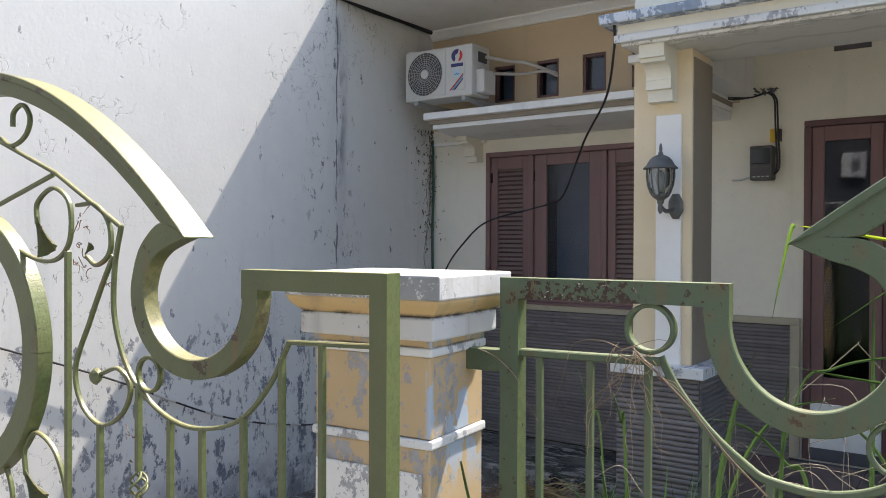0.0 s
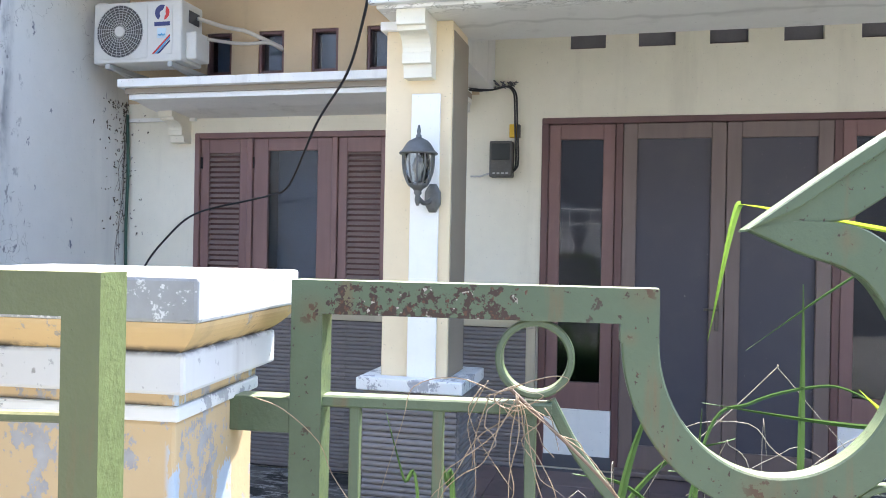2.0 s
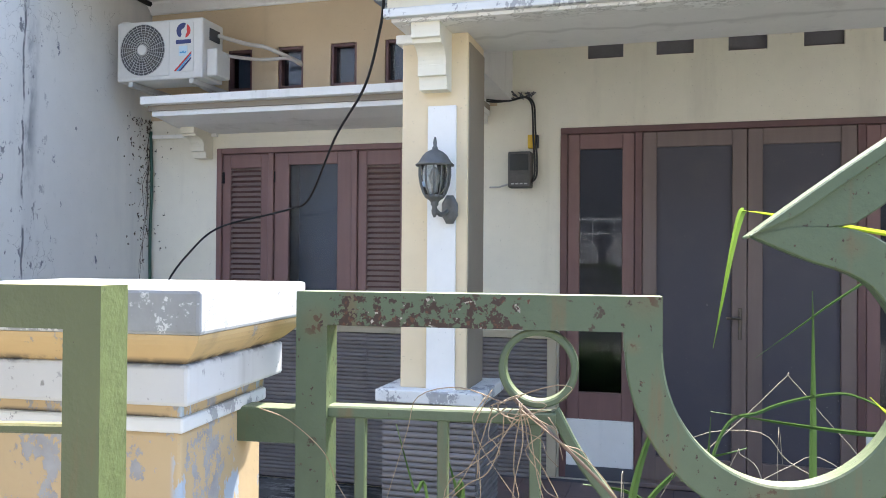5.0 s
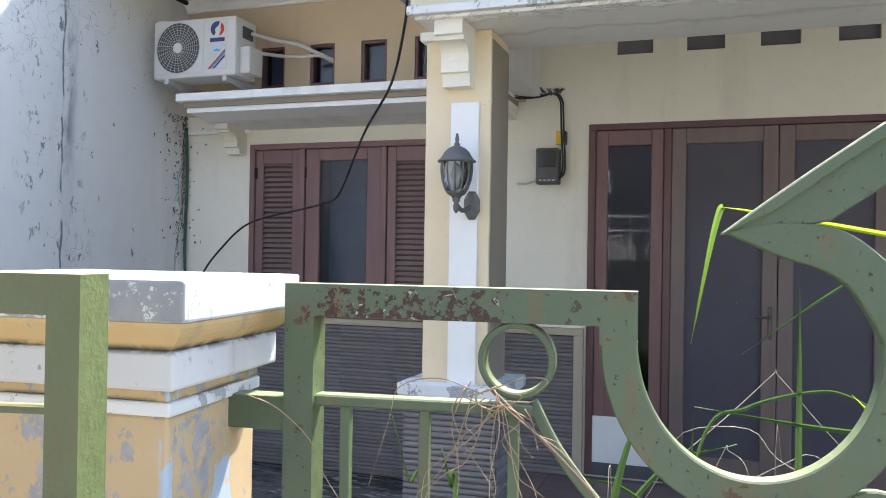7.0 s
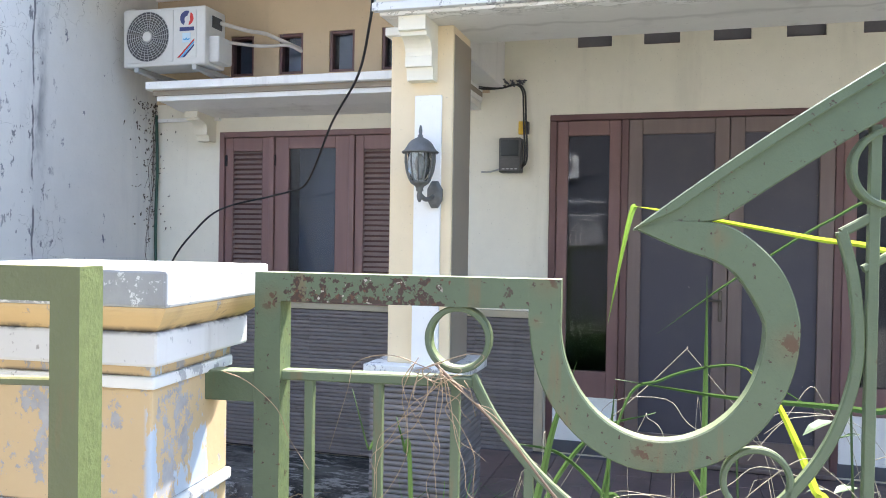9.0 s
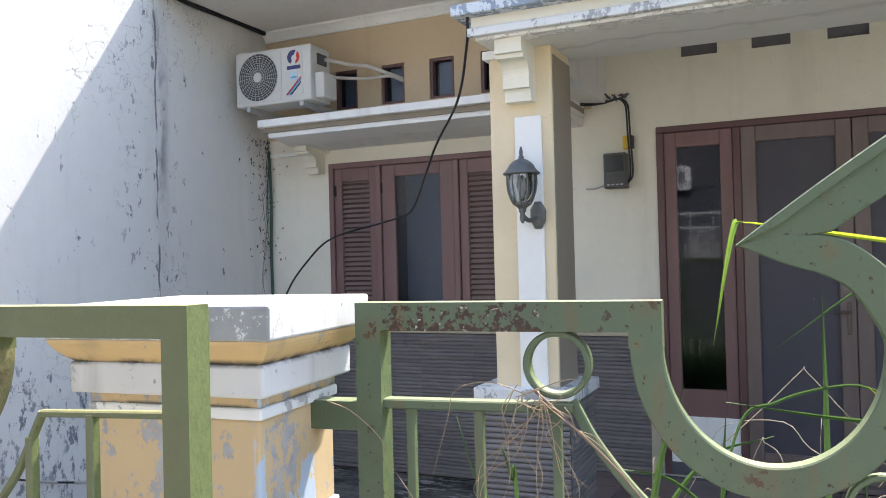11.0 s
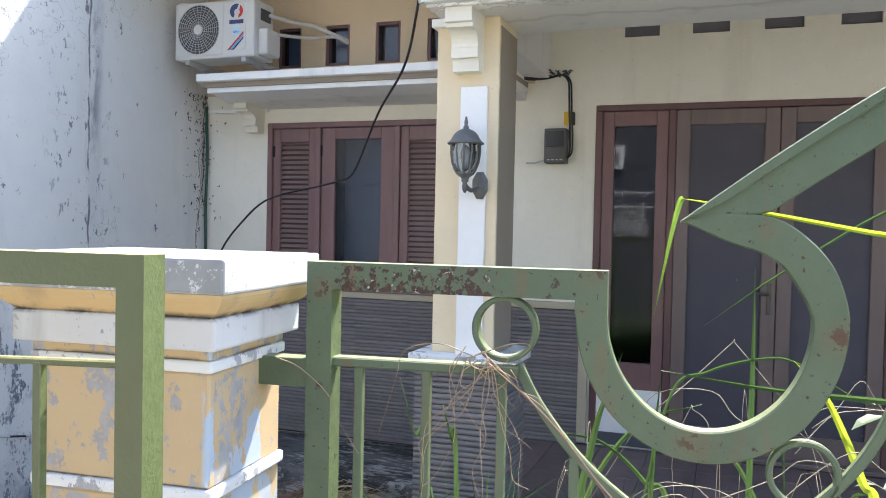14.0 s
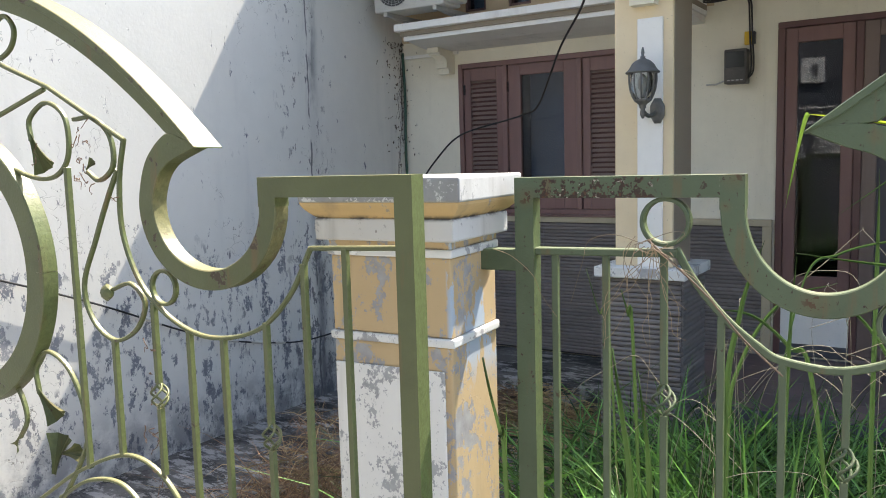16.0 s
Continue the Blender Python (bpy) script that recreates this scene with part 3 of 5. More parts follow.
structure(block("wall_back", (NX, 4.0, 9.6, 9.75, 0.0, 3.66), CONCRETE), "plain inner back wall", "wall")
structure(block("wall_right", (4.0, 4.15, 4.4, 9.75, 0.0, 3.85), CREAM), "plain cream side wall", "wall")
structure(block("wall_inner_left", (NX - 0.15, NX, 6.5, 9.75, 0.0, 3.66), CONCRETE), "plain inner side wall", "wall")
structure(block("floor_inner", (NX, 4.0, W + 0.15, 9.6, 0.3, PORCH), CONCRETE), "dark inner floor", "floor")

# ---- canopy, column, cornices ----
CX0, CX1, CY = -1.311, -0.997, 4.681
canopy = thing("porch_canopy", "concrete porch canopy with flaking white and blue-grey lip", "canopy", (0, 4.7, 2.83), kind="structure")
block("beam", (-1.29, 4.0, 4.46, 5.06, 2.832, 2.98), SOFFIT, canopy, 0.004, "grey-white underside with flaking paint")
block("lower_lip", (-1.315, 4.0, 4.42, 4.46, 2.845, 2.885), TRIM_CHIP, canopy, 0.006, "chipped white lower lip")
block("fascia", (-1.30, 4.0, 4.435, 4.46, 2.885, 2.935), CREAM, canopy, 0.002, "cream fascia band")
block("upper_lip", (-1.375, 4.0, 4.37, 4.46, 2.935, 2.985), TRIM_BLUE, canopy, 0.006, "blue-grey weathered upper lip")
block("end_lip", (-1.375, -1.29, 4.46, 5.06, 2.935, 2.985), TRIM_BLUE, canopy, 0.006)
block("parapet", (-1.311, 4.0, 4.68, 4.80, 2.985, 3.55), CREAM, canopy, 0.004, "cream parapet")
block("side_beam", (-1.311, -1.10, 5.06, W, 2.828, 3.66), SOFFIT, canopy, 0.004)


def corbel(bm, x0, x1, yb, zt, out, drop):
    """A stepped, hollow-fronted bracket, deepest at its top."""
    prof = [(yb, zt), (yb - out, zt), (yb - out, zt - 0.24 * drop)]
    prof += [(yb - 0.90 * out, zt - 0.25 * drop), (yb - 0.90 * out, zt - 0.32 * drop)]
    for k in range(7):
        w = radians(90 * k / 6)
        prof.append((yb - out * (0.82 - 0.34 * math.sin(w)), zt - drop * (0.33 + 0.27 * (1 - math.cos(w)))))
    prof += [(yb - 0.50 * out, zt - 0.61 * drop), (yb - 0.50 * out, zt - 0.78 * drop), (yb - 0.40 * out, zt - 0.79 * drop), (yb - 0.36 * out, zt - drop), (yb, zt - drop)]
    profile_x(bm, prof, x0, x1)


column = thing("porch_column", "square cream porch column with a white strip and ridged tile plinth", "column", (-1.154, 4.83, 0.03), kind="structure")
block("shaft", (CX0, CX1, CY, CY + 0.31, 1.21, 2.832), CREAM_DEEP, column, 0.006)
# thin panel gives the inner side a darker tan than the shaft
block("side_face", (CX1, CX1 + 0.004, CY + 0.012, CY + 0.31, 1.213, 2.79), TAN, column, 0, "darker tan inner side")
block("strip", (-1.182, -1.048, CY - 0.018, CY, 1.21, 2.50), WHITE, column, 0.004, "white raised strip")
block("capital", (-1.335, -1.206, CY - 0.03, CY + 0.31, 2.79, 2.832), WHITE, column, 0.006)
bm = bmesh.new()
corbel(bm, -1.205, -1.075, CY, 2.832, 0.20, 0.27)
part("bracket", bm, CREAM, column, "moulded cream bracket")
block("plinth_cap", (-1.40, -0.905, CY - 0.09, CY + 0.40, 1.155, 1.212), TRIM_CHIP, column, 0.006, "chipped white cap slab")
plinth = block("plinth", (-1.372, -0.935, CY - 0.055, CY + 0.365, 0.0, 1.155), GROUT, column)

cornice = thing("window_cornice", "white and brown cornice ledge on brackets above the window", "cornice", (-2.3, 6.0, 2.74), kind="structure")
bm = bmesh.new()
profile_x(bm, [(W, 2.861), (5.72, 2.861), (5.72, 2.811), (5.735, 2.806), (W, 2.806)], -3.50, -1.25)
part("top_lip", bm, WHITE, cornice)
block("brown_band", (-3.47, -1.25, 5.76, W, 2.771, 2.806), TAN, cornice, 0, "brown band")
block("lower_lip", (-3.45, -1.25, 5.775, W, 2.736, 2.771), WHITE, cornice, 0.003)
bm = bmesh.new()
profile_x(bm, [(W, 2.736), (5.80, 2.736), (5.98, 2.706), (W, 2.686)], -3.43, -1.26)
part("soffit", bm, SOFFIT, cornice)
for x in (-3.395, -1.64):
    bm = bmesh.new()
    corbel(bm, x, x + 0.105, W, 2.711, 0.25, 0.205)
    part("bracket", bm, CREAM, cornice, "cream corbel")
block("wall_strip", (NX, -3.25, W - 0.03, W, 2.666, 2.691), WHITE, cornice)

crown = thing("ceiling_moulding", "white moulding where the eave soffit meets the wall", "moulding", (-2.5, W, 3.6), kind="structure")
bm = bmesh.new()
profile_x(bm, [(W, 3.66), (W - 0.075, 3.66), (W - 0.075, 3.645), (W - 0.05, 3.63), (W - 0.02, 3.60), (W - 0.02, 3.585), (W, 3.585)], NX, -1.31)
part("moulding", bm, WHITE, crown)
# black tube added to stand for the shadowed gap under the eave
bm = bmesh.new()
tube(bm, smooth_line([(NX + 0.02, 5.0, 3.68), (NX + 0.03, 5.4, 3.655), (NX + 0.025, 5.8, 3.66), (NX + 0.03, 6.2, 3.65)]), 0.022, 6)
tagged(part("dark_gap_sealant", bm, DARK), "dark tube standing for the shaded gap along eave and wall", "sealant", "", "structure")

# ---- dado of ridged tiles (the courses stand at the end of the file) ----
dado = thing("tile_dado", "grey-brown ridged tile dado under the window", "cladding", (-2.0, W, 0.26), kind="structure")
block("backing", (-3.30, -0.86, W - 0.03, W - 0.002, 0.27, 1.30), GROUT, dado)
block("ledge", (-3.33, -0.80, W - 0.05, W - 0.002, 1.30, 1.345), SAND, dado, 0.004, "sand-coloured border above the tiles")
block("end_border", (-0.86, -0.80, W - 0.045, W - 0.002, PORCH, 1.30), SAND, dado, 0.004, "sand-coloured upright border")


# ---- windows and doors ----
def louvre_leaf(parent, x0, x1, z0, z1, yf, slats_from, slats_to):
    leaf = part_frame("shutter", parent, x0, x1, z0, z1, yf, 0.064, 0.10, WOOD)
    n = int((slats_to - slats_from) / 0.036)
    for k in range(n):
        z = slats_from + (k + 0.5) * (slats_to - slats_from) / n
        b2 = bmesh.new()
        profile_x(b2, [(yf + 0.003, z - 0.013), (yf + 0.008, z - 0.015), (yf + 0.034, z + 0.006), (yf + 0.029, z + 0.009)], x0 + 0.058, x1 - 0.058)
        part("slat", b2, LOUVRE, leaf)
    block("backing", (x0 + 0.06, x1 - 0.06, yf + 0.036, yf + 0.04, slats_from, slats_to), WOOD_DARK, leaf)
    return leaf


def part_frame(name, parent, x0, x1, z0, z1, yf, side, head, mat, depth=0.04, foot=None):
    foot = head if foot is None else foot
    b = bmesh.new()
    box(b, x0, x0 + side, yf, yf + depth, z0, z1, 0.004, 1)
    box(b, x1 - side, x1, yf, yf + depth, z0, z1, 0.004, 1)
    box(b, x0 + side, x1 - side, yf + 0.001, yf + depth, z1 - head, z1, 0.003, 1)
    box(b, x0 + side, x1 - side, yf + 0.001, yf + depth, z0, z0 + foot, 0.003, 1)
    return part(name, b, mat, parent)


def pane(parent, x0, x1, z0, z1, y):
    ob = block("pane", (x0, x1, y, y + 0.005, z0, z1), GLASS, parent)
    ob.visible_shadow = False
    return ob


def ajar(ob, deg):
    """Turns a pane a little about its own upright axis, as old putty lets it sit."""
    c = sum((v.co for v in ob.data.vertices), Vector()) / len(ob.data.vertices)
    ob.data.transform(Matrix.Translation(c) @ Matrix.Rotation(radians(deg), 4, "Z") @ Matrix.Translation(-c))


window = thing("window_1", "red-brown wooden window with louvred shutters and a dark pane", "window", (-2.5, W, 1.36), kind="structure")
wy = W - 0.015
b = bmesh.new()
box(b, -3.254, -3.214, wy, W + 0.10, 1.36, 2.58, 0.004, 1)
box(b, -1.80, -1.76, wy, W + 0.10, 1.36, 2.58, 0.004, 1)
box(b, -3.214, -1.80, wy, W + 0.10, 2.54, 2.58, 0.004, 1)
box(b, -3.214, -1.80, wy, W + 0.10, 1.36, 1.40, 0.004, 1)
for x in (-2.823, -2.191):
    box(b, x - 0.02, x + 0.02, wy, W + 0.10, 1.40, 2.54, 0.004, 1)
part("window_frame", b, WOOD, window)
louvre_leaf(window, -3.212, -2.845, 1.402, 2.538, W + 0.005, 1.50, 2.455)
louvre_leaf(window, -2.169, -1.802, 1.402, 2.538, W + 0.005, 1.50, 2.455)
casement = part_frame("casement", window, -2.801, -2.213, 1.402, 2.538, W + 0.005, 0.11, 0.085, WOOD)
pane(casement, -2.692, -2.322, 1.48, 2.455, W + 0.025)
block("window_sill", (-3.28, -1.74, W - 0.06, W, 1.345, 1.362), WOOD, window, 0.004)
for x in (-3.20, -2.80, -2.20):
    block("hinge", (x - 0.012, x + 0.004, W - 0.004, W + 0.006, 2.33, 2.41), DARK, window)
block("curtain", (-2.75, -2.26, W + 0.30, W + 0.31, 1.40, 2.55), CURTAIN, window, 0, "grey-blue curtain behind the pane")

door = thing("door_1", "brown wooden double screen door between glazed side lights", "door", (0.3, W, PORCH), kind="structure")
b = bmesh.new()
box(b, -0.786, 1.42, wy, W + 0.10, 2.597, 2.637, 0.004, 1)
for x in (-0.786, -0.325, 0.925, 1.385):
    box(b, x, x + 0.045, wy, W + 0.10, PORCH, 2.597, 0.004, 1)
part("door_frame", b, WOOD_DARK, door)
for x0, x1 in ((-0.741, -0.327), (0.972, 1.384)):
    s = part_frame("side_light", door, x0, x1, 0.80, 2.595, W + 0.0, 0.075, 0.095, WOOD, 0.05, 0.17)
    ajar(pane(s, x0 + 0.073, x1 - 0.073, 0.968, 2.50, W + 0.025), 4.0)
    block("stall_riser", (x0, x1, W - 0.010, W + 0.05, 0.51, 0.80), WHITE, door, 0.003, "white panel below the side light")
    block("base_strip", (x0 - 0.04, x1 + 0.02, W - 0.014, W + 0.05, PORCH, 0.51), CONCRETE, door, 0.002, "dark grey base strip")
for x0, x1, hinge in ((-0.279, 0.327, 0.30), (0.331, 0.924, 0.36)):
    leaf = part_frame("door_leaf", door, x0, x1, PORCH + 0.012, 2.594, W - 0.01, 0.085, 0.095, LEAF_WOOD, 0.045, 0.16)
    block("mesh_panel", (x0 + 0.08, x1 - 0.08, W + 0.012, W + 0.016, PORCH + 0.17, 2.505), SCREEN, leaf, 0, "dark insect mesh")
b = bmesh.new()
box(b, 0.278, 0.300, W - 0.018, W - 0.008, 1.33, 1.52, 0.003, 1)
tube(b, [(0.289, W - 0.012, 1.46), (0.289, W - 0.05, 1.46), (0.21, W - 0.052, 1.46)], 0.008, 8)
part("handle", b, STEEL, door, "dull steel lever handle")
structure(block("threshold", (-0.30, 0.95, W - 0.10, W - 0.012, PORCH, PORCH + 0.03), LEAF_WOOD, None, 0.006), "worn wooden door sill", "sill")

for k, (x0, x1, z0, z1) in enumerate(SQ):
    w = thing("window_%d" % (k + 2), "small square brown-framed window high in the wall", "window", ((x0 + x1) / 2, W, z0), "small upper windows", "structure")
    part_frame("window_frame", w, x0, x1, z0, z1, W + 0.01, 0.022, 0.022, WOOD_DARK, 0.12)
    pane(w, x0 + 0.02, x1 - 0.02, z0 + 0.02, z1 - 0.02, W + 0.055)
    block("blind", (x0 + 0.050, x1 - 0.02, W + 0.070, W + 0.074, z0 + 0.02, z1 - 0.02), CURTAIN, w)
for x0, x1, z0, z1 in VENTS:
    v = thing("wall_vent", "dark rectangular vent hole in the porch wall", "vent", ((x0 + x1) / 2, W, z0), "porch vents", "structure")
    # dark sheet just inside the hole, in place of its unlit depth
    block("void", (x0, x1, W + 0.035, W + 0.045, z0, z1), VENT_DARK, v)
    block("vent_frame", (x0, x1, W + 0.02, W + 0.035, z0, z0 + 0.008), WOOD_DARK, v)


# ---- gate pillar ----
pillar = thing("gate_pillar", "yellow gate pillar with flaking paint and chalky white stepped cap", "pillar", (PX, PY, 0.03), kind="structure")


def pillar_step(name, hx, hy, z0, z1, mat, bevel=0.005, label=""):
    return block(name, (PX - hx, PX + hx, PY - hy, PY + hy, z0, z1), mat, pillar, bevel, label)


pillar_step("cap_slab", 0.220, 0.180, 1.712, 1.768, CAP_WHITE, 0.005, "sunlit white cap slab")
bm = bmesh.new()
rings = []
for t in range(7):
    u = t / 6
    hx, hy, z = 0.184 + 0.033 * (1 - u ** 1.6), 0.148 + 0.029 * (1 - u ** 1.6), 1.712 - 0.039 * u
    rings.append([bm.verts.new((PX + sx * hx, PY + sy * hy, z)) for sx, sy in ((-1, -1), (1, -1), (1, 1), (-1, 1))])
for a, c in zip(rings, rings[1:]):
    for k in range(4):
        bm.faces.new((a[k], a[(k + 1) % 4], c[(k + 1) % 4], c[k]))
bm.faces.new(rings[0])
bm.faces.new(rings[-1])
part("cove", bm, COVE_YELLOW, pillar, "yellow cove moulding")
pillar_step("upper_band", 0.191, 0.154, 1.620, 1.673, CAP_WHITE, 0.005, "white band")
pillar_step("neck", 0.170, 0.129, 1.601, 1.620, PILLAR_YELLOW, 0.003)
pillar_step("bead", 0.173, 0.132, 1.581, 1.601, TRIM_CHIP, 0.004)
pillar_step("upper_shaft", 0.166, 0.125, 1.392, 1.581, PILLAR_YELLOW)
pillar_step("middle_bead", 0.173, 0.131, 1.371, 1.392, TRIM_CHIP, 0.004, "chipped white bead")
pillar_step("lower_shaft", 0.166, 0.125, 0.0, 1.371, PILLAR_YELLOW)
block("front_panel", (PX - 0.161, PX + 0.146, PY - 0.132, PY - 0.125, 0.10, 1.314), PANEL_WHITE, pillar, 0.003, "mottled white panel")


# ---- gates ----
def bow(x, tip, rise):
    """The height of the outer edge of the bow over its tip."""
    d = abs(x - tip)
    return rise[0] * d - rise[1] * d * d


def rod(bm, x, y, z0, z1, r=0.0078):
    box(bm, x - r, x + r, y - r, y + r, z0, z1, 0.0015, 1)


def basket(bm, x, y, z, h=0.075, r=0.022):
    """Four wires twisted into an onion shape."""
    for q in range(4):
        pts = []
        for k in range(13):
            u = k / 12
            w = radians(90 * q + 200 * u)
            rr = 0.003 + r * math.sin(math.pi * u)
            pts.append((x + rr * math.cos(w), y + rr * math.sin(w), z + h * (u - 0.5)))
        tube(bm, pts, 0.0035, 6)


def rods_into(gate, rows, y, twisted):
    for x, z0, z1 in rows:
        b = bmesh.new()
        if x in twisted:
            zb = twisted[x]
            rod(b, x, y, z0, zb - 0.036)
            rod(b, x, y, zb + 0.036, z1)
            part("baluster", b, GREEN, gate)
            b = bmesh.new()
            basket(b, x, y, zb)
            part("basket_twist", b, GREEN, gate, "onion-shaped twisted wires", True)
        else:
            rod(b, x, y, z0, z1)
            part("baluster", b, GREEN, gate)


def flat_bar(gate, name, line, y, w=0.011, d=0.014, mat=None, label=""):
    b = bmesh.new()
    band(b, line, w, y - d / 2, y + d / 2)
    return part(name, b, mat or GREEN, gate, label)


def ring(gate, cx, cz, r, y, w=0.010, d=0.03, label=""):
    return flat_bar(gate, "ring", arc(cx, cz, r, r, 0, 360, 64), y, w, d, None, label)


def leaf_cup(gate, x, z, y, ang, size=0.05):
    """A beaten iron flower: a fluted half cone, open along one side."""
    b = bmesh.new()
    rows = []
    for i in range(5):
        u = i / 4
        row = []
        for k in range(9):
            w = -1.2 + 2.4 * k / 8
            r = size * (0.12 + 0.55 * u * u) * (1 + 0.10 * math.cos(9 * w) * u)
            row.append((size * 1.5 * u, r * math.sin(w), r * math.cos(w) - 0.4 * r))
        rows.append(row)
    ca, sa = math.cos(radians(ang)), math.sin(radians(ang))
    vs = [[b.verts.new((x + px * ca - py * sa, y + pz, z + px * sa + py * ca)) for px, py, pz in row] for row in rows]
    for a, c in zip(vs, vs[1:]):
        for k in range(8):
            b.faces.new((a[k], a[k + 1], c[k + 1], c[k]))
    bmesh.ops.solidify(b, geom=b.faces[:], thickness=0.003)
    return part("iron_flower", b, GREEN, gate, "beaten iron flower")


def heavy_frame(gate, tip, side, rise, u_centre, u_size, reach, y0, y1, tube_w, deep, thick, neck):
    """Bow and hook: side is -1 where the bow climbs to smaller x. The hook runs up into the point of the bow."""
    n = 80
    outer, inner = [], []
    for k in range(n + 1):
        xo = tip[0] + side * reach * k / n
        z = tip[1] + bow(xo, tip[0], rise)
        d = abs(xo - tip[0])
        outer.append((xo, z))
        inner.append((xo, z - min(thick, 0.003 + 0.62 * d)))
    b = bmesh.new()
    prism(b, outer, inner, y0 + 0.0016, y0 + deep)
    part("bow", b, GREEN, gate, "broad curved top bar")
    b = bmesh.new()
    prism(b, [(x, z + 0.001) for x, z in outer], [(x, z - min(0.020, 0.002 + 0.3 * abs(x - tip[0]))) for x, z in outer], y0 - 0.008, y0 + 0.004)
    part("bow_lip", b, GREEN, gate)
    cx, cz = u_centre
    far, near = [], []
    for k in range(81):
        w = radians(-180 + 184 * k / 80)
        rz = u_size[1] if math.sin(w) < 0 else u_size[2]
        for line, h in ((far, tube_w / 2), (near, -tube_w / 2)):
            line.append((cx + side * (u_size[0] + h) * math.cos(w), cz + (rz + h) * math.sin(w)))
    out = two([far[-8], far[-1], *neck[0], (tip[0] + side * 0.06, tip[1] + bow(tip[0] + side * 0.06, tip[0], rise) - 0.034), (tip[0] + side * 0.004, tip[1] - 0.002)], 6)[6:]
    low = two([near[-8], near[-1], *neck[1], tip], 6)[6:]
    b = bmesh.new()
    prism(b, far[:-1] + out, near[:-1] + low, y0, y1)
    part("hook", b, GREEN, gate, "broad hooked bar running up to a point")


LY0, LY1 = 1.871, 1.919
lg = thing("driveway_gate", "green painted wrought iron gate leaf with a high bow", "gate", (-1.6, LY0, 0.08))
block("end_post", (-0.750, -0.707, LY0, LY1, 0.08, 1.778), GREEN, lg)
block("top_bar", (-1.058, -0.750, LY0, LY1, 1.733, 1.778), GREEN, lg)
block("corner_web", (-1.106, -1.058, LY0, LY1, 1.712, 1.778), GREEN, lg)
heavy_frame(lg, (-1.282, 1.852), -1, (1.02, 0.535), (-1.272, 1.714), (0.190, 0.177, 0.150), 1.41, LY0, LY1, 0.048, 0.085, 0.062, ([(-1.466, 1.800), (-1.437, 1.845), (-1.386, 1.884)], [(-1.418, 1.778), (-1.385, 1.812), (-1.340, 1.832)]))
block("far_post", (-2.735, -2.69, LY0, LY1, 0.08, 2.22), GREEN, lg, 0.003)
block("bottom_bar", (-2.69, -0.750, LY0, LY1, 0.10, 0.147), GREEN, lg, 0.003)
ly = (LY0 + LY1) / 2
big = arc(-2.29, 1.53, 0.382, 0.382, 0, 360, 150)
b = bmesh.new()
band(b, big, 0.072, LY0, LY1)
part("big_ring", b, GREEN, lg, "heavy ring in the middle of the leaf")
before = set(lg.children)
flat_bar(lg, "inner_rail", [(-2.9, 2.28), (-2.3, 2.135), (-1.95, 2.015), (-1.64, 1.865)], ly)
flat_bar(lg, "inner_rail", two([(-1.638, 1.868), (-1.668, 1.76), (-1.668, 1.62), (-1.60, 1.475), (-1.47, 1.38), (-1.33, 1.35), (-1.17, 1.385), (-1.06, 1.48), (-0.985, 1.603)]), ly)
flat_bar(lg, "inner_rail", [(-0.987, 1.601), (-0.715, 1.608)], ly)
flat_bar(lg, "scroll", two([(-1.672, 1.79), (-1.72, 1.72), (-1.785, 1.61), (-1.855, 1.47), (-1.825, 1.365), (-1.735, 1.312), (-1.64, 1.35), (-1.597, 1.428), (-1.65, 1.482), (-1.735, 1.46)]), ly)
flat_bar(lg, "scroll", two([(-2.3, 1.86), (-2.10, 1.785), (-1.966, 1.772), (-1.885, 1.825), (-1.885, 1.93), (-1.966, 1.975), (-2.05, 1.935), (-2.05, 1.875)]), ly)
flat_bar(lg, "scroll", two([(-1.845, 1.925), (-1.76, 1.925), (-1.695, 1.875), (-1.69, 1.80), (-1.75, 1.763), (-1.80, 1.785)]), ly)
flat_bar(lg, "brace", [(-2.45, 1.885), (-1.97, 2.012)], ly)
flat_bar(lg, "scroll", two([(-2.25, 2.13), (-2.19, 2.105), (-2.115, 2.13), (-2.09, 2.18), (-2.13, 2.22), (-2.18, 2.20), (-2.185, 2.16)]), ly)
flat_bar(lg, "scroll", two([(-2.115, 1.11), (-2.12, 1.19), (-2.06, 1.25), (-1.965, 1.21), (-1.905, 1.10), (-1.90, 0.98), (-2.02, 0.80), (-2.1, 0.74)]), ly)
flat_bar(lg, "scroll", two([(-2.3, 1.17), (-2.22, 1.11), (-2.19, 1.02), (-2.235, 0.95)]), ly)
flat_bar(lg, "arch", two([(-2.15, 0.76), (-1.95, 0.88), (-1.73, 0.965), (-1.58, 0.93), (-1.47, 0.80), (-1.40, 0.60)]), ly)
flat_bar(lg, "arch", two([(-2.05, 0.78), (-1.90, 0.86), (-1.75, 0.87), (-1.65, 0.78), (-1.62, 0.6)]), ly)
ring(lg, -1.515, 1.478, 0.047, ly, 0.010, 0.016)
for x, z, a, sz in ((-2.05, 1.895, -62, 0.072), (-2.115, 1.125, -50, 0.075), (-1.80, 1.79, 40, 0.024), (-2.07, 0.85, 75, 0.085), (-2.02, 0.93, 10, 0.05), (-2.235, 0.95, 230, 0.036)):
    leaf_cup(lg, x, z, ly - 0.006, a, sz)
b = bmesh.new()
bmesh.ops.create_icosphere(b, subdivisions=2, radius=0.024)
for v in b.verts:
    w = math.atan2(v.co.z, v.co.x)
    r = 1 + 0.10 * math.cos(8 * w)
    v.co = Vector((-1.75 + v.co.x * r, ly - 0.004 + 0.6 * v.co.y, 1.453 + v.co.z * r))
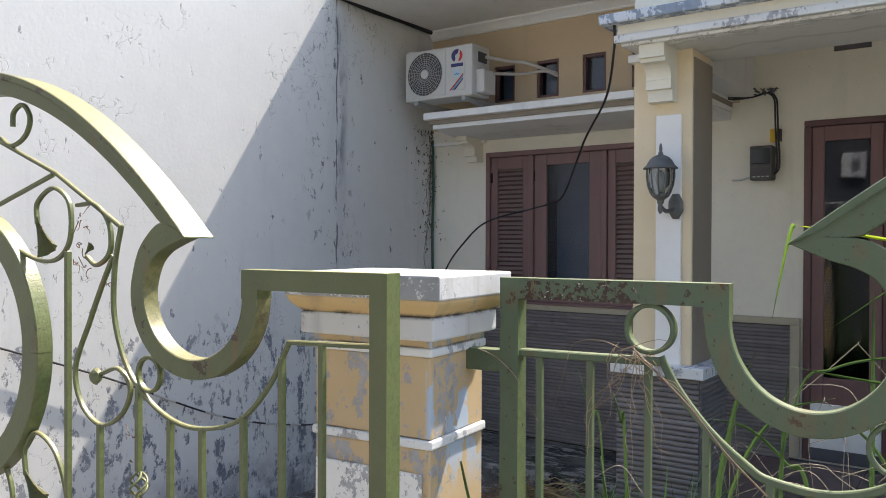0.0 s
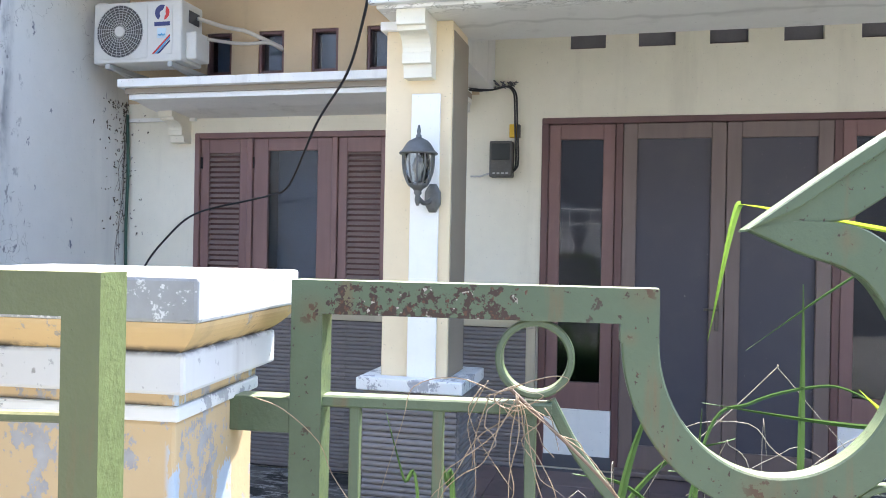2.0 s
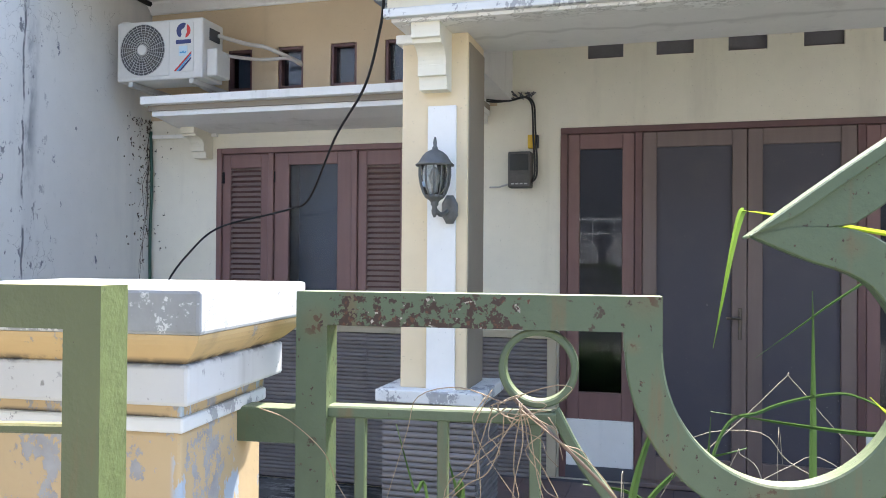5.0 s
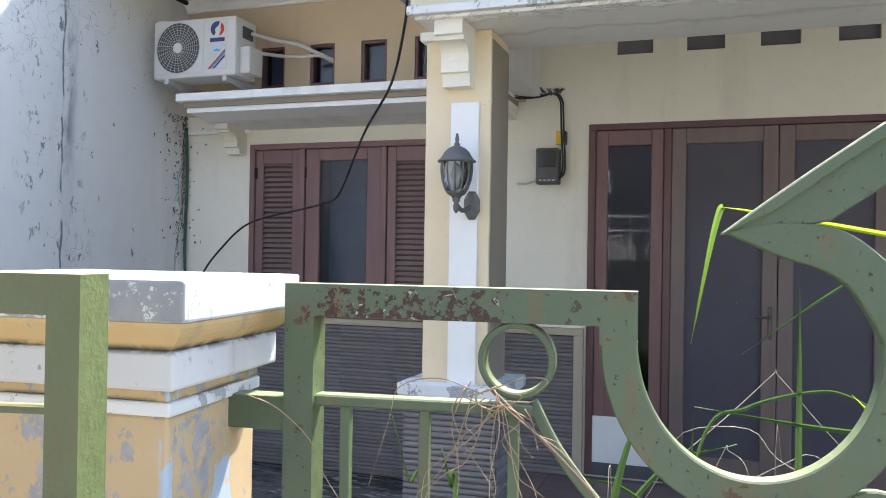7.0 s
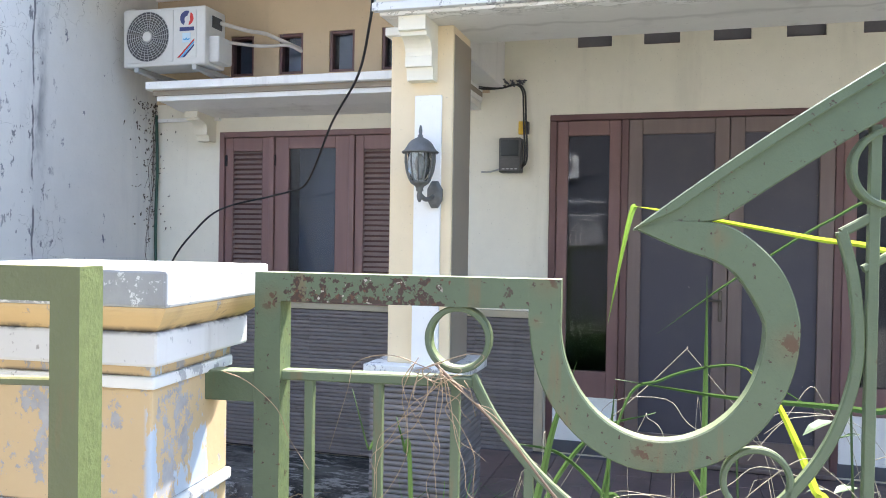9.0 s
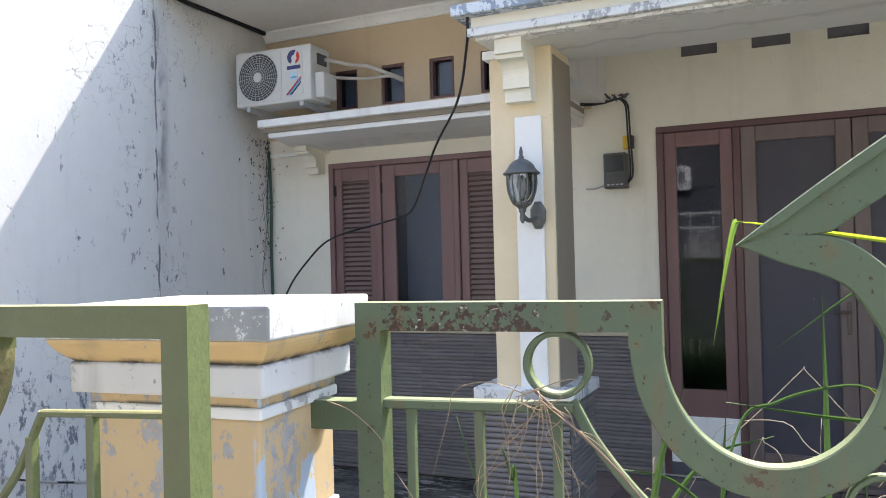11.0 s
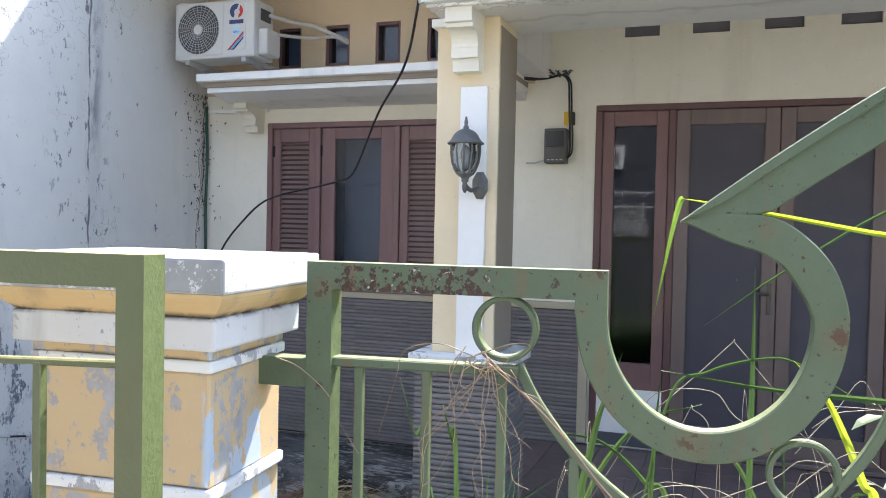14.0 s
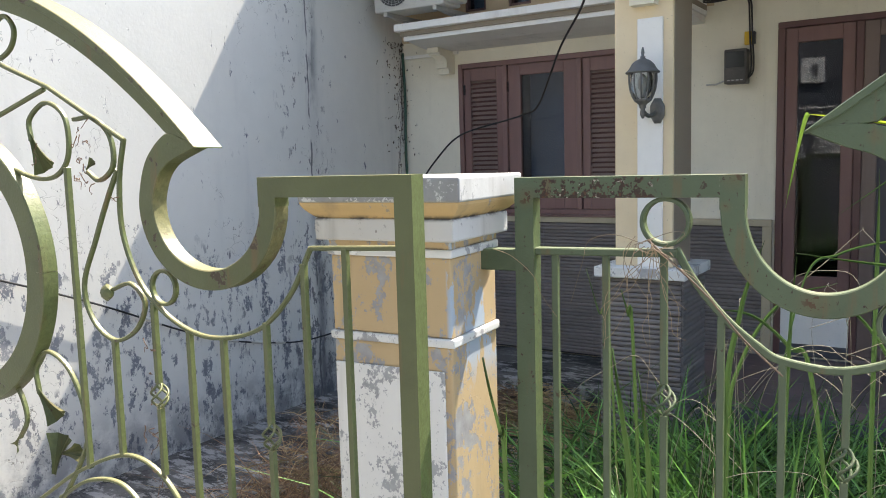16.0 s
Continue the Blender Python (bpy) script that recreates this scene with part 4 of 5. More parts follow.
part("rosette", b, GREEN, lg, "small beaten rosette")
rods_into(lg, [(-0.880, 0.147, 1.604), (-1.011, 0.147, 1.562), (-1.145, 0.147, 1.405), (-1.30, 0.147, 1.352), (-1.427, 0.147, 1.362), (-1.562, 0.93, 1.435), (-1.737, 0.965, 1.315), (-1.893, 0.90, 1.80)], ly, {-1.145: 1.10, -1.562: 1.165})
# the light work is drawn a size wider than it stands in the frame
for ob in set(lg.children) - before:
    for v in ob.data.vertices:
        if v.co.z > 0.2:
            v.co.z = 1.62 + (0.90 if v.co.z < 1.602 else 0.98) * (v.co.z - 1.602)
        v.co.x = -1.006 + 0.868 * (v.co.x + 1.012)

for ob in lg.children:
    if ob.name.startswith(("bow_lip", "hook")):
        ob.data.materials[0] = GREEN_EDGE if "lip" in ob.name else GREEN_WORN_LIT

RY0, RY1 = 2.246, 2.292
rg = thing("front_fence", "green painted wrought iron fence panel with rusting top bar", "fence", (0.2, RY0, 0.08))
block("end_post", (-0.642, -0.595, RY0, RY1, 0.08, 1.7585), GREEN, rg)
block("top_bar", (-0.595, -0.174, RY0, RY1, 1.710, 1.7585), GREEN_RUST, rg, 0, "top bar with flaked, rusting paint")
block("stub", (-0.737, -0.642, RY0 + 0.003, RY1 - 0.003, 1.534, 1.586), GREEN, rg, 0.003)
block("corner_web", (-0.174, -0.123, RY0 + 0.0004, RY1 - 0.0004, 1.684, 1.7585), GREEN, rg)
heavy_frame(rg, (-0.013, 1.841), 1, (0.78, 0.23), (0.030, 1.690), (0.1775, 0.202, 0.147), 1.3, RY0, RY1 - 0.014, 0.050, 0.055, 0.082, ([(0.210, 1.772), (0.167, 1.822), (0.119, 1.849)], [(0.144, 1.767), (0.108, 1.793), (0.058, 1.810)]))
block("far_post", (1.275, 1.325, RY0, RY1, 0.08, 2.38), GREEN, rg, 0.003)
block("bottom_bar", (-0.60, 1.275, RY0, RY1, 0.10, 0.147), GREEN, rg, 0.003)
ry = (RY0 + RY1) / 2
flat_bar(rg, "inner_rail", [(-0.595, 1.583), (-0.265, 1.586)], ry, 0.017, 0.03)
flat_bar(rg, "inner_rail", two([(-0.268, 1.597), (-0.230, 1.529), (-0.165, 1.449), (-0.095, 1.390), (-0.045, 1.363), (0.07, 1.353), (0.18, 1.395), (0.27, 1.50), (0.315, 1.63), (0.311, 1.755), (0.291, 1.841)]), ry, 0.016, 0.016)
flat_bar(rg, "inner_rail", [(0.291, 1.839), (0.46, 1.936), (0.76, 2.056), (1.275, 2.17)], ry, 0.014)
ring(rg, -0.290, 1.656, 0.0505, ry, 0.010, 0.03)
ring(rg, 0.360, 1.935, 0.057, ry, 0.010, 0.03)
ring(rg, 0.178, 1.455, 0.049, ry, 0.010, 0.016)
flat_bar(rg, "scroll", two([(0.322, 1.785), (0.385, 1.815), (0.445, 1.785), (0.455, 1.715), (0.405, 1.675), (0.365, 1.705)]), ry, 0.012)
rods_into(rg, [(-0.549, 0.147, 1.58), (-0.426, 0.147, 1.58), (-0.294, 0.147, 1.58), (-0.171, 0.147, 1.45), (-0.046, 0.147, 1.362), (0.076, 0.147, 1.352), (0.20, 0.147, 1.41), (0.335, 0.147, 2.0), (0.46, 0.147, 1.9)], ry, {-0.294: 1.25, 0.076: 1.155})


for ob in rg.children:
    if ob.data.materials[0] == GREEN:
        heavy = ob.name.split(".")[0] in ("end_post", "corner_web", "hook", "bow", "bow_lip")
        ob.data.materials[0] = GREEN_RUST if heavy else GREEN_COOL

# ---- air conditioner ----
ac = thing("air_conditioner", "aged white outdoor air conditioner unit on brackets, fan at rest", "air conditioner", (-3.36, 5.85, 2.96))
AX0, AX1, AY, AZ0, AZ1 = -3.685, -3.035, 5.72, 2.965, 3.36
block("casing", (AX0, AX1, AY, AY + 0.25, AZ0, AZ1), AC_WHITE, ac, 0.012)
block("side_cover", (AX1 - 0.004, AX1 + 0.075, AY + 0.05, AY + 0.22, AZ0 + 0.02, AZ0 + 0.20), AC_WHITE, ac, 0.012, "service cover")
block("side_grip", (AX1 - 0.002, AX1 + 0.006, AY + 0.08, AY + 0.2, AZ1 - 0.13, AZ1 - 0.05), AC_DARK, ac, 0.002)
block("front_panel", (AX0 + 0.02, AX0 + 0.405, AY - 0.006, AY + 0.002, AZ0 + 0.025, AZ1 - 0.02), AC_WHITE, ac, 0.004)
fx, fz, fr = AX0 + 0.205, (AZ0 + AZ1) / 2 + 0.004, 0.170
bm = bmesh.new()
vs = [bm.verts.new((fx + fr * math.cos(2 * math.pi * k / 40), AY - 0.0075, fz + fr * math.sin(2 * math.pi * k / 40))) for k in range(40)]
bm.faces.new(vs)
part("fan_opening", bm, AC_DARK, ac, "dark fan opening")
grille = bmesh.new()
for q in range(9):
    r = fr * (0.22 + 0.78 * q / 8)
    tube(grille, [(fx + r * math.cos(2 * math.pi * k / 36), AY - 0.012, fz + r * math.sin(2 * math.pi * k / 36)) for k in range(37)], 0.0017, 5)
for k in range(28):
    w0, w1 = 2 * math.pi * k / 28, 2 * math.pi * k / 28 + 0.30
    tube(grille, [(fx + 0.03 * math.cos(w0), AY - 0.014, fz + 0.03 * math.sin(w0)), (fx + fr * math.cos(w1), AY - 0.011, fz + fr * math.sin(w1))], 0.0017, 5)
part("grille", grille, AC_GREY, ac, "wire fan guard")
bm = bmesh.new()
vs = [bm.verts.new((fx + 0.033 * math.cos(2 * math.pi * k / 20), AY - 0.017, fz + 0.033 * math.sin(2 * math.pi * k / 20))) for k in range(20)]
top = bm.faces.new(vs)
r = bmesh.ops.extrude_face_region(bm, geom=[top])
for v in [g for g in r["geom"] if isinstance(g, bmesh.types.BMVert)]:
    v.co.y += 0.012
part("hub", bm, AC_WHITE, ac)
fan = bmesh.new()
for k in range(3):
    w0 = 2 * math.pi * k / 3 + 0.5
    q = [(0.03, w0), (fr * 0.93, w0 + 0.2), (fr * 0.93, w0 + 1.2), (0.03, w0 + 0.7)]
    fan.faces.new([fan.verts.new((fx + rr * math.cos(w), AY - 0.0085 + 0.0006 * i, fz + rr * math.sin(w))) for i, (rr, w) in enumerate(q)])
part("fan", fan, METER_GREY, ac)
block("badge_panel", (AX0 + 0.43, AX0 + 0.585, AY - 0.004, AY + 0.002, AZ0 + 0.045, AZ1 - 0.03), AC_WHITE, ac, 0.003)


def disc(name, cx, cz, r, y, mat, parent, w0=0.0, w1=360.0):
    b = bmesh.new()
    b.faces.new([b.verts.new((cx + r * math.cos(radians(w0 + (w1 - w0) * k / 24)), y, cz + r * math.sin(radians(w0 + (w1 - w0) * k / 24)))) for k in range(24 if w1 - w0 == 360 else 25)])
    return part(name, b, mat, parent)


bx = AX0 + 0.512
disc("badge", bx - 0.003, AZ1 - 0.082, 0.050, AY - 0.0055, NAVY, ac, 65, 245)
disc("badge", bx + 0.005, AZ1 - 0.084, 0.047, AY - 0.0056, RED, ac, -80, 60)
disc("badge", bx + 0.004, AZ1 - 0.090, 0.022, AY - 0.0062, AC_WHITE, ac)
block("badge", (bx - 0.056, bx + 0.056, AY - 0.0065, AY - 0.0045, AZ1 - 0.168, AZ1 - 0.142), NAVY, ac)
block("sticker", (bx - 0.034, bx + 0.030, AY - 0.0060, AY - 0.0045, AZ1 - 0.246, AZ1 - 0.182), PALE_BLUE, ac, 0, "pale blue sticker")
for q in (-1, 1):
    b = bmesh.new()
    band(b, arc(bx - 0.002 + 0.012 * q, AZ1 - 0.212, 0.012, 0.016, -90 - 80 * q, -90 + 60 * q, 10), 0.007, AY - 0.0068, AY - 0.0058)
    part("sticker_mark", b, SKYBLUE, ac)
for k, (mat, o, hi) in enumerate(((RED, 0.0, 0.0), (SKYBLUE, 0.020, 0.006), (NAVY, 0.038, 0.016))):
    b = bmesh.new()
    prism(b, [(bx - 0.070 + o, AZ0 + 0.050), (bx + 0.058, AZ0 + 0.172 - hi * 2.2)], [(bx - 0.056 + o, AZ0 + 0.050), (bx + 0.058, AZ0 + 0.160 - hi * 2.2)], AY - 0.0065, AY - 0.0045)
    part("stripe", b, mat, ac)
for x in (AX0 + 0.09, AX1 - 0.10):
    b = bmesh.new()
    box(b, x, x + 0.035, AY + 0.0, W, AZ0 - 0.035, AZ0, 0.003, 1)
    tube(b, [(x + 0.017, AY + 0.10, AZ0 - 0.03), (x + 0.017, W - 0.002, AZ0 - 0.065)], 0.012, 6)
    part("bracket", b, AC_GREY, ac, "grey angle bracket")
block("top_clutter", (AX0 + 0.01, AX0 + 0.09, AY + 0.02, AY + 0.10, AZ1, AZ1 + 0.014), PIPE_WRAP, ac, 0.004)

pipes = thing("refrigerant_pipes", "pale tape-wrapped pipes running into a small window", "pipe", (-2.9, 6.1, 3.2))
b = bmesh.new()
tube(b, smooth_line([(AX1 + 0.02, 5.88, 3.275), (-2.93, 6.08, 3.27), (-2.83, 6.16, 3.262), (-2.74, 6.20, 3.225), (-2.66, 6.22, 3.19), (-2.60, 6.30, 3.165)]), 0.014, 10)
part("pipe", b, PIPE_WRAP, pipes, "", True)
b = bmesh.new()
tube(b, smooth_line([(AX1 + 0.07, 5.90, 3.145), (-2.90, 6.12, 3.172), (-2.80, 6.17, 3.175), (-2.66, 6.19, 3.178), (-2.60, 6.28, 3.15)]), 0.012, 10)
part("pipe", b, PIPE_WRAP, pipes, "", True)

# ---- wall lamp on the column ----
lamp = thing("wall_lamp", "weathered grey iron lantern with a clear bulb on the column", "lamp", (-1.11, 4.66, 2.03))
lx, lyy = -1.108, 4.535
b = bmesh.new()
lathe(b, [(0.084, 2.210), (0.086, 2.216), (0.075, 2.224), (0.066, 2.236), (0.056, 2.254), (0.040, 2.270), (0.020, 2.280), (0.012, 2.284), (0.013, 2.292), (0.007, 2.298), (0.009, 2.312), (0.004, 2.338)], lx, lyy, 24)
part("roof", b, LAMP_GREY, lamp, "domed iron roof with a finial", True)
b = bmesh.new()
lathe(b, [(0.058, 2.209), (0.060, 2.17), (0.056, 2.13), (0.044, 2.095), (0.034, 2.078)], lx, lyy, 20)
lampglass = part("globe", b, CLEAR, lamp, "clear glass", True)
lampglass.visible_shadow = False
for k in range(12):
    w = 2 * math.pi * k / 12 + 0.2
    b = bmesh.new()
    tube(b, [(lx + r * math.cos(w), lyy + r * math.sin(w), z) for r, z in ((0.068, 2.210), (0.069, 2.17), (0.063, 2.128), (0.050, 2.092), (0.038, 2.072))], 0.004, 6)
    part("rib", b, LAMP_GREY, lamp)
b = bmesh.new()
lathe(b, [(0.046, 2.082), (0.040, 2.070), (0.022, 2.058), (0.016, 2.048), (0.018, 2.040), (0.010, 2.032), (0.014, 2.014), (0.012, 2.0), (0.004, 1.985)], lx, lyy, 16)
tube(b, smooth_line([(lx, lyy, 2.022), (lx + 0.015, lyy + 0.04, 2.000), (lx + 0.025, lyy + 0.085, 2.008), (lx + 0.032, lyy + 0.118, 2.025)]), 0.011, 8)
part("arm", b, LAMP_GREY, lamp, "", True)
b = bmesh.new()
lathe(b, [(0.033, 0.0), (0.033, 0.012), (0.024, 0.022), (0.008, 0.026)], 0, 0, 8, 0.39)
for v in b.verts:
    v.co = Vector((lx + 0.036 + 1.2 * v.co.x, CY - 0.018 - v.co.z, 2.026 + 2.1 * v.co.y))
part("back_plate", b, LAMP_GREY, lamp)
b = bmesh.new()
lathe(b, [(0.010, 2.10), (0.011, 2.13), (0.016, 2.145), (0.018, 2.165), (0.012, 2.185), (0.003, 2.192)], lx, lyy, 12)
part("bulb", b, plain("frosted_bulb", (0.5, 0.49, 0.45), 0.25), lamp, "pale bulb, unlit", True)

# ---- meter, junction box and their cables ----
meter = thing("electricity_meter", "dark grey electricity meter on the porch wall", "meter", (-1.036, W - 0.05, 2.255))
block("case", (-1.108, -0.963, W - 0.10, W, 2.258, 2.485), METER_GREY, meter, 0.008)
block("window", (-1.094, -0.977, W - 0.108, W - 0.099, 2.365, 2.468), METER_GLASS, meter, 0.004, "smoked window")
block("terminal_cover", (-1.104, -0.967, W - 0.106, W - 0.099, 2.262, 2.345), METER_GREY, meter, 0.003)
for k in range(4):
    block("label_bar", (-1.085 + 0.028 * k, -1.067 + 0.028 * k, W - 0.1075, W - 0.1055, 2.276, 2.284), AC_GREY, meter)
b = bmesh.new()
tube(b, [(-1.245, W - 0.012, 2.268), (-1.18, W - 0.03, 2.266), (-1.108, W - 0.05, 2.285)], 0.006, 6)
part("conduit_stub", b, AC_GREY, meter)
jbox = thing("junction_box", "small yellow plastic junction box on the porch wall", "junction box", (-0.96, W - 0.02, 2.51))
block("case", (-0.992, -0.940, W - 0.045, W, 2.512, 2.598), YELLOW, jbox, 0.005)
block("clamp", (-0.940, -0.925, W - 0.05, W, 2.515, 2.595), BLACK, jbox, 0.002)
wires = thing("supply_cable", "black supply cables clipped along the porch wall", "cable", (-1.0, W, 2.6))
for dx, dy in ((0.0, 0.0), (0.014, 0.006)):
    b = bmesh.new()
    tube(b, smooth_line([(-1.34, W - 0.25, 2.86), (-1.25, W - 0.10, 2.815 + dx), (-1.13, W - 0.03, 2.822), (-1.02 + dx, W - 0.03, 2.842), (-0.972 + dx, W - 0.03, 2.80), (-0.958 + dx, W - 0.055 + dy, 2.70), (-0.952 + dx, W - 0.06 + dy, 2.56), (-0.945 + dx, W - 0.05 + dy, 2.42), (-0.948 + dx, W - 0.05, 2.33), (-0.968, W - 0.06, 2.285)]), 0.0062, 7)
    part("cable", b, BLACK, wires, "", True)
b = bmesh.new()
for k in range(26):
    p = Vector((-1.12 + 0.16 * random.random(), W - 0.03 - 0.02 * random.random(), 2.835 + 0.03 * random.random()))
    tube(b, [p, p + Vector((random.uniform(-0.04, 0.04), random.uniform(-0.02, 0.01), random.uniform(-0.02, 0.03)))], 0.004, 5)
part("wasp_mud", b, CONCRETE, wires, "dried nest mud on the cable")

# ---- hanging cables ----
b = bmesh.new()
tube(b, smooth_line([(-1.305, 4.41, 2.932), (-1.412, 4.65, 2.868), (-1.705, 5.2, 2.725), (-2.09, 5.7, 2.54), (-2.40, 6.0, 2.195), (-2.56, 6.04, 2.128), (-2.73, 6.1, 2.098), (-3.17, 6.15, 2.005), (-3.40, 6.15, 1.83), (-3.57, 6.13, 1.60), (-3.70, 6.15, 1.25), (-3.76, 6.2, 0.7), (-3.74, 6.15, 0.27)], 10), 0.0072, 8)
tagged(part("hanging_cable", b, BLACK, None, "", True), "slack black cable hanging from the canopy", "cable")
b = bmesh.new()
tube(b, smooth_line([(NX + 0.02, W - 0.03, 2.72), (NX + 0.035, W - 0.035, 2.3), (NX + 0.022, W - 0.03, 1.9), (NX + 0.03, W - 0.03, 1.3), (NX + 0.025, W - 0.03, 0.27)]), 0.011, 7)
tagged(part("corner_wire", b, GREEN_WIRE, None, "", True), "green sleeved wire running down the wall corner", "cable")
b = bmesh.new()
for k in range(5):
    z, y0 = 2.76 - 0.05 * k, W - 0.02 - 0.05 * random.random()
    q = [Vector((NX + 0.012 + 0.01 * random.random(), y0 - 0.16 * random.random() * i / 6, z - (0.10 + 0.03 * k) * i)) for i in range(7)]
    tube(b, smooth_line(q, 3), 0.0022, 4, 0.001)
for k in range(190):
    fall = random.random() ** 1.7
    on_side = random.random() < 0.90
    off = abs(random.gauss(0, 0.13))
    p = Vector((NX + 0.008, W - 0.01 - off, 2.80 - 1.05 * fall)) if on_side else Vector((NX + 0.01 + 0.5 * off, W - 0.008, 2.72 - 0.9 * fall))
    d = Vector((0.006 * random.random() if on_side else random.gauss(0, 0.008), random.gauss(0, 0.008) if on_side else -0.006 * random.random(), random.gauss(-0.006, 0.012)))
    tube(b, [p, p + 0.5 * d, p + d], random.uniform(0.003, 0.0075), 4, 0.001)
tagged(part("dead_creeper", b, CREEPER), "withered dark creeper bits clinging in the wall corner", "creeper", "", "stuff")
wire = thing("wall_wire", "black wire sagging along the neighbour wall, white where patched", "cable", (NX, 4.0, 0.8))
line = smooth_line([(NX + 0.02, 2.2, 1.45), (NX + 0.03, 3.135, 1.085), (NX + 0.03, 3.9, 0.74), (NX + 0.03, 4.5, 0.565), (NX + 0.03, 5.06, 0.50), (NX + 0.03, 6.2, 0.56)], 10)
b = bmesh.new()
tube(b, line, 0.006, 7)
part("cable", b, BLACK, wire, "", True)
for k in (14, 19, 23, 27, 31):
    b = bmesh.new()
    tube(b, line[k:k + 3], 0.0075, 7)
    part("tape", b, PIPE_WRAP, wire, "white tape")


# ---- plants ----
def ribbons(name, blades, material, label, category, kind="stuff", parent=None):
    """Blades as (points, width): flat, tapering ribbons, slightly folded, all in one mesh."""
    V, F = [], []
    for pts, wd in blades:
        pts = [Vector(p) for p in pts]
        n = len(pts)
        base = len(V)
        side = (pts[-1] - pts[0]).cross(Vector((random.uniform(-1, 1), random.uniform(-1, 1), 0.15)))
        if side.length < 1e-4:
            side = Vector((1, 0, 0))
        side.normalize()
        for i, p in enumerate(pts):
            u = i / (n - 1)
            w = wd * min(1.0, 0.55 + 1.2 * u) * max(0.04, 1 - u ** 2.2) * 0.5
            up = Vector((0, -0.35 * w, 0.25 * w))
            V += [p - side * w + up, p, p + side * w + up]
            if i:
                a = base + 3 * (i - 1)
                F += [(a, a + 1, a + 4, a + 3), (a + 1, a + 2, a + 5, a + 4)]
    me = bpy.data.meshes.new(name)
    me.from_pydata([tuple(v) for v in V], [], F)
    me.materials.append(material)
    ob = new(name, me)
    if parent is not None:
        ob.parent = parent
        ob.matrix_parent_inverse = parent.matrix_world.inverted()
    else:
        tagged(ob, label, category, "", kind)
    return ob


def blade(x, y, z, h, lean, droop, n=7):
    w = random.uniform(0, 2 * math.pi)
    dx, dy = math.cos(w), math.sin(w)
    return [(x + dx * (lean * u + droop * u ** 3), y + dy * (lean * u + droop * u ** 3), z + h * (u - 0.42 * droop / max(h, 0.1) * u ** 3)) for u in [i / (n - 1) for i in range(n)]]


rows = []
while len(rows) < 7800:
    x, y = random.uniform(-1.30, 1.9), random.uniform(2.40, 4.70)
    dense = 1.0 if x > -0.75 else 0.35
    if random.random() > dense or (y < 2.75 and random.random() < 0.5):
        continue
    tall = 0.36 + 0.68 * random.random() ** 1.2 * (1.1 if y < 3.6 else 0.6)
    rows.append((blade(x, y, 0.02, tall, random.uniform(0.04, 0.36), random.uniform(0.1, 0.75)), random.uniform(0.007, 0.024)))
for k in range(240):
    x, y = random.gauss(-0.28, 0.16) if k % 2 else random.uniform(-0.5, 1.3), random.uniform(2.42, 3.3)
    rows.append((blade(x, y, 0.02, random.uniform(0.6, 1.18) * (1.0 if k % 2 else 0.85), random.uniform(0.02, 0.20), random.uniform(0.0, 0.35)), random.uniform(0.016, 0.032)))
ribbons("grass", rows, GRASS, "dense overgrown green grass behind the fence", "grass")

rows = []
for k in range(3600):
    if k % 3 == 0:
        x, y = random.gauss(-2.32, 0.30), random.gauss(3.45, 0.30)
        z = 0.04 + 0.58 * math.exp(-((x + 2.32) ** 2 + (y - 3.45) ** 2) / 0.14) * random.random()
    else:
        x, y, z = random.uniform(-1.75, 0.6), random.uniform(2.6, 5.2), random.uniform(0.04, 0.22)
    w, ln = random.uniform(0, 6.28), random.uniform(0.12, 0.38)
    rows.append(([(x + ln * u * math.cos(w), y + ln * u * math.sin(w), max(0.035, z + 0.10 * math.sin(3 * u) * random.uniform(-0.3, 1))) for u in (0, 0.33, 0.66, 1)], random.uniform(0.004, 0.008)))
for k in range(1500):
    x, y = random.gauss(-2.05, 0.28), random.gauss(5.0, 0.25)
    z = 0.05 + 0.30 * math.exp(-((x + 2.05) ** 2 / 0.12 + (y - 5.0) ** 2 / 0.12)) * random.random()
    w, ln = random.gauss(0.0, 0.7) + (math.pi if k % 2 else 0.0), random.uniform(0.15, 0.42)
    rows.append(([(x + ln * u * math.cos(w), y + ln * u * math.sin(w), max(0.035, z + 0.06 * math.sin(3 * u) * random.uniform(-0.4, 1))) for u in (0, 0.33, 0.66, 1)], random.uniform(0.004, 0.009)))
tuft = []
for k in range(420):
    x, y = random.gauss(-2.12, 0.17), random.gauss(3.15, 0.17)
    tuft.append((blade(x, y, 0.03, random.uniform(0.25, 0.72), random.uniform(0.02, 0.18), random.uniform(0.1, 0.45)), random.uniform(0.004, 0.008)))
ribbons("dead_tuft", tuft, STRAW_RED, "drooping tuft of reddish dead grass by the pillar", "dead grass")
ribbons("straw_litter", rows[::2], STRAW, "heaps of dry straw and dead grass", "straw")
ribbons("reddish_straw_litter", rows[1::2], STRAW_RED, "reddish dead grass heaped by the pillar", "straw")


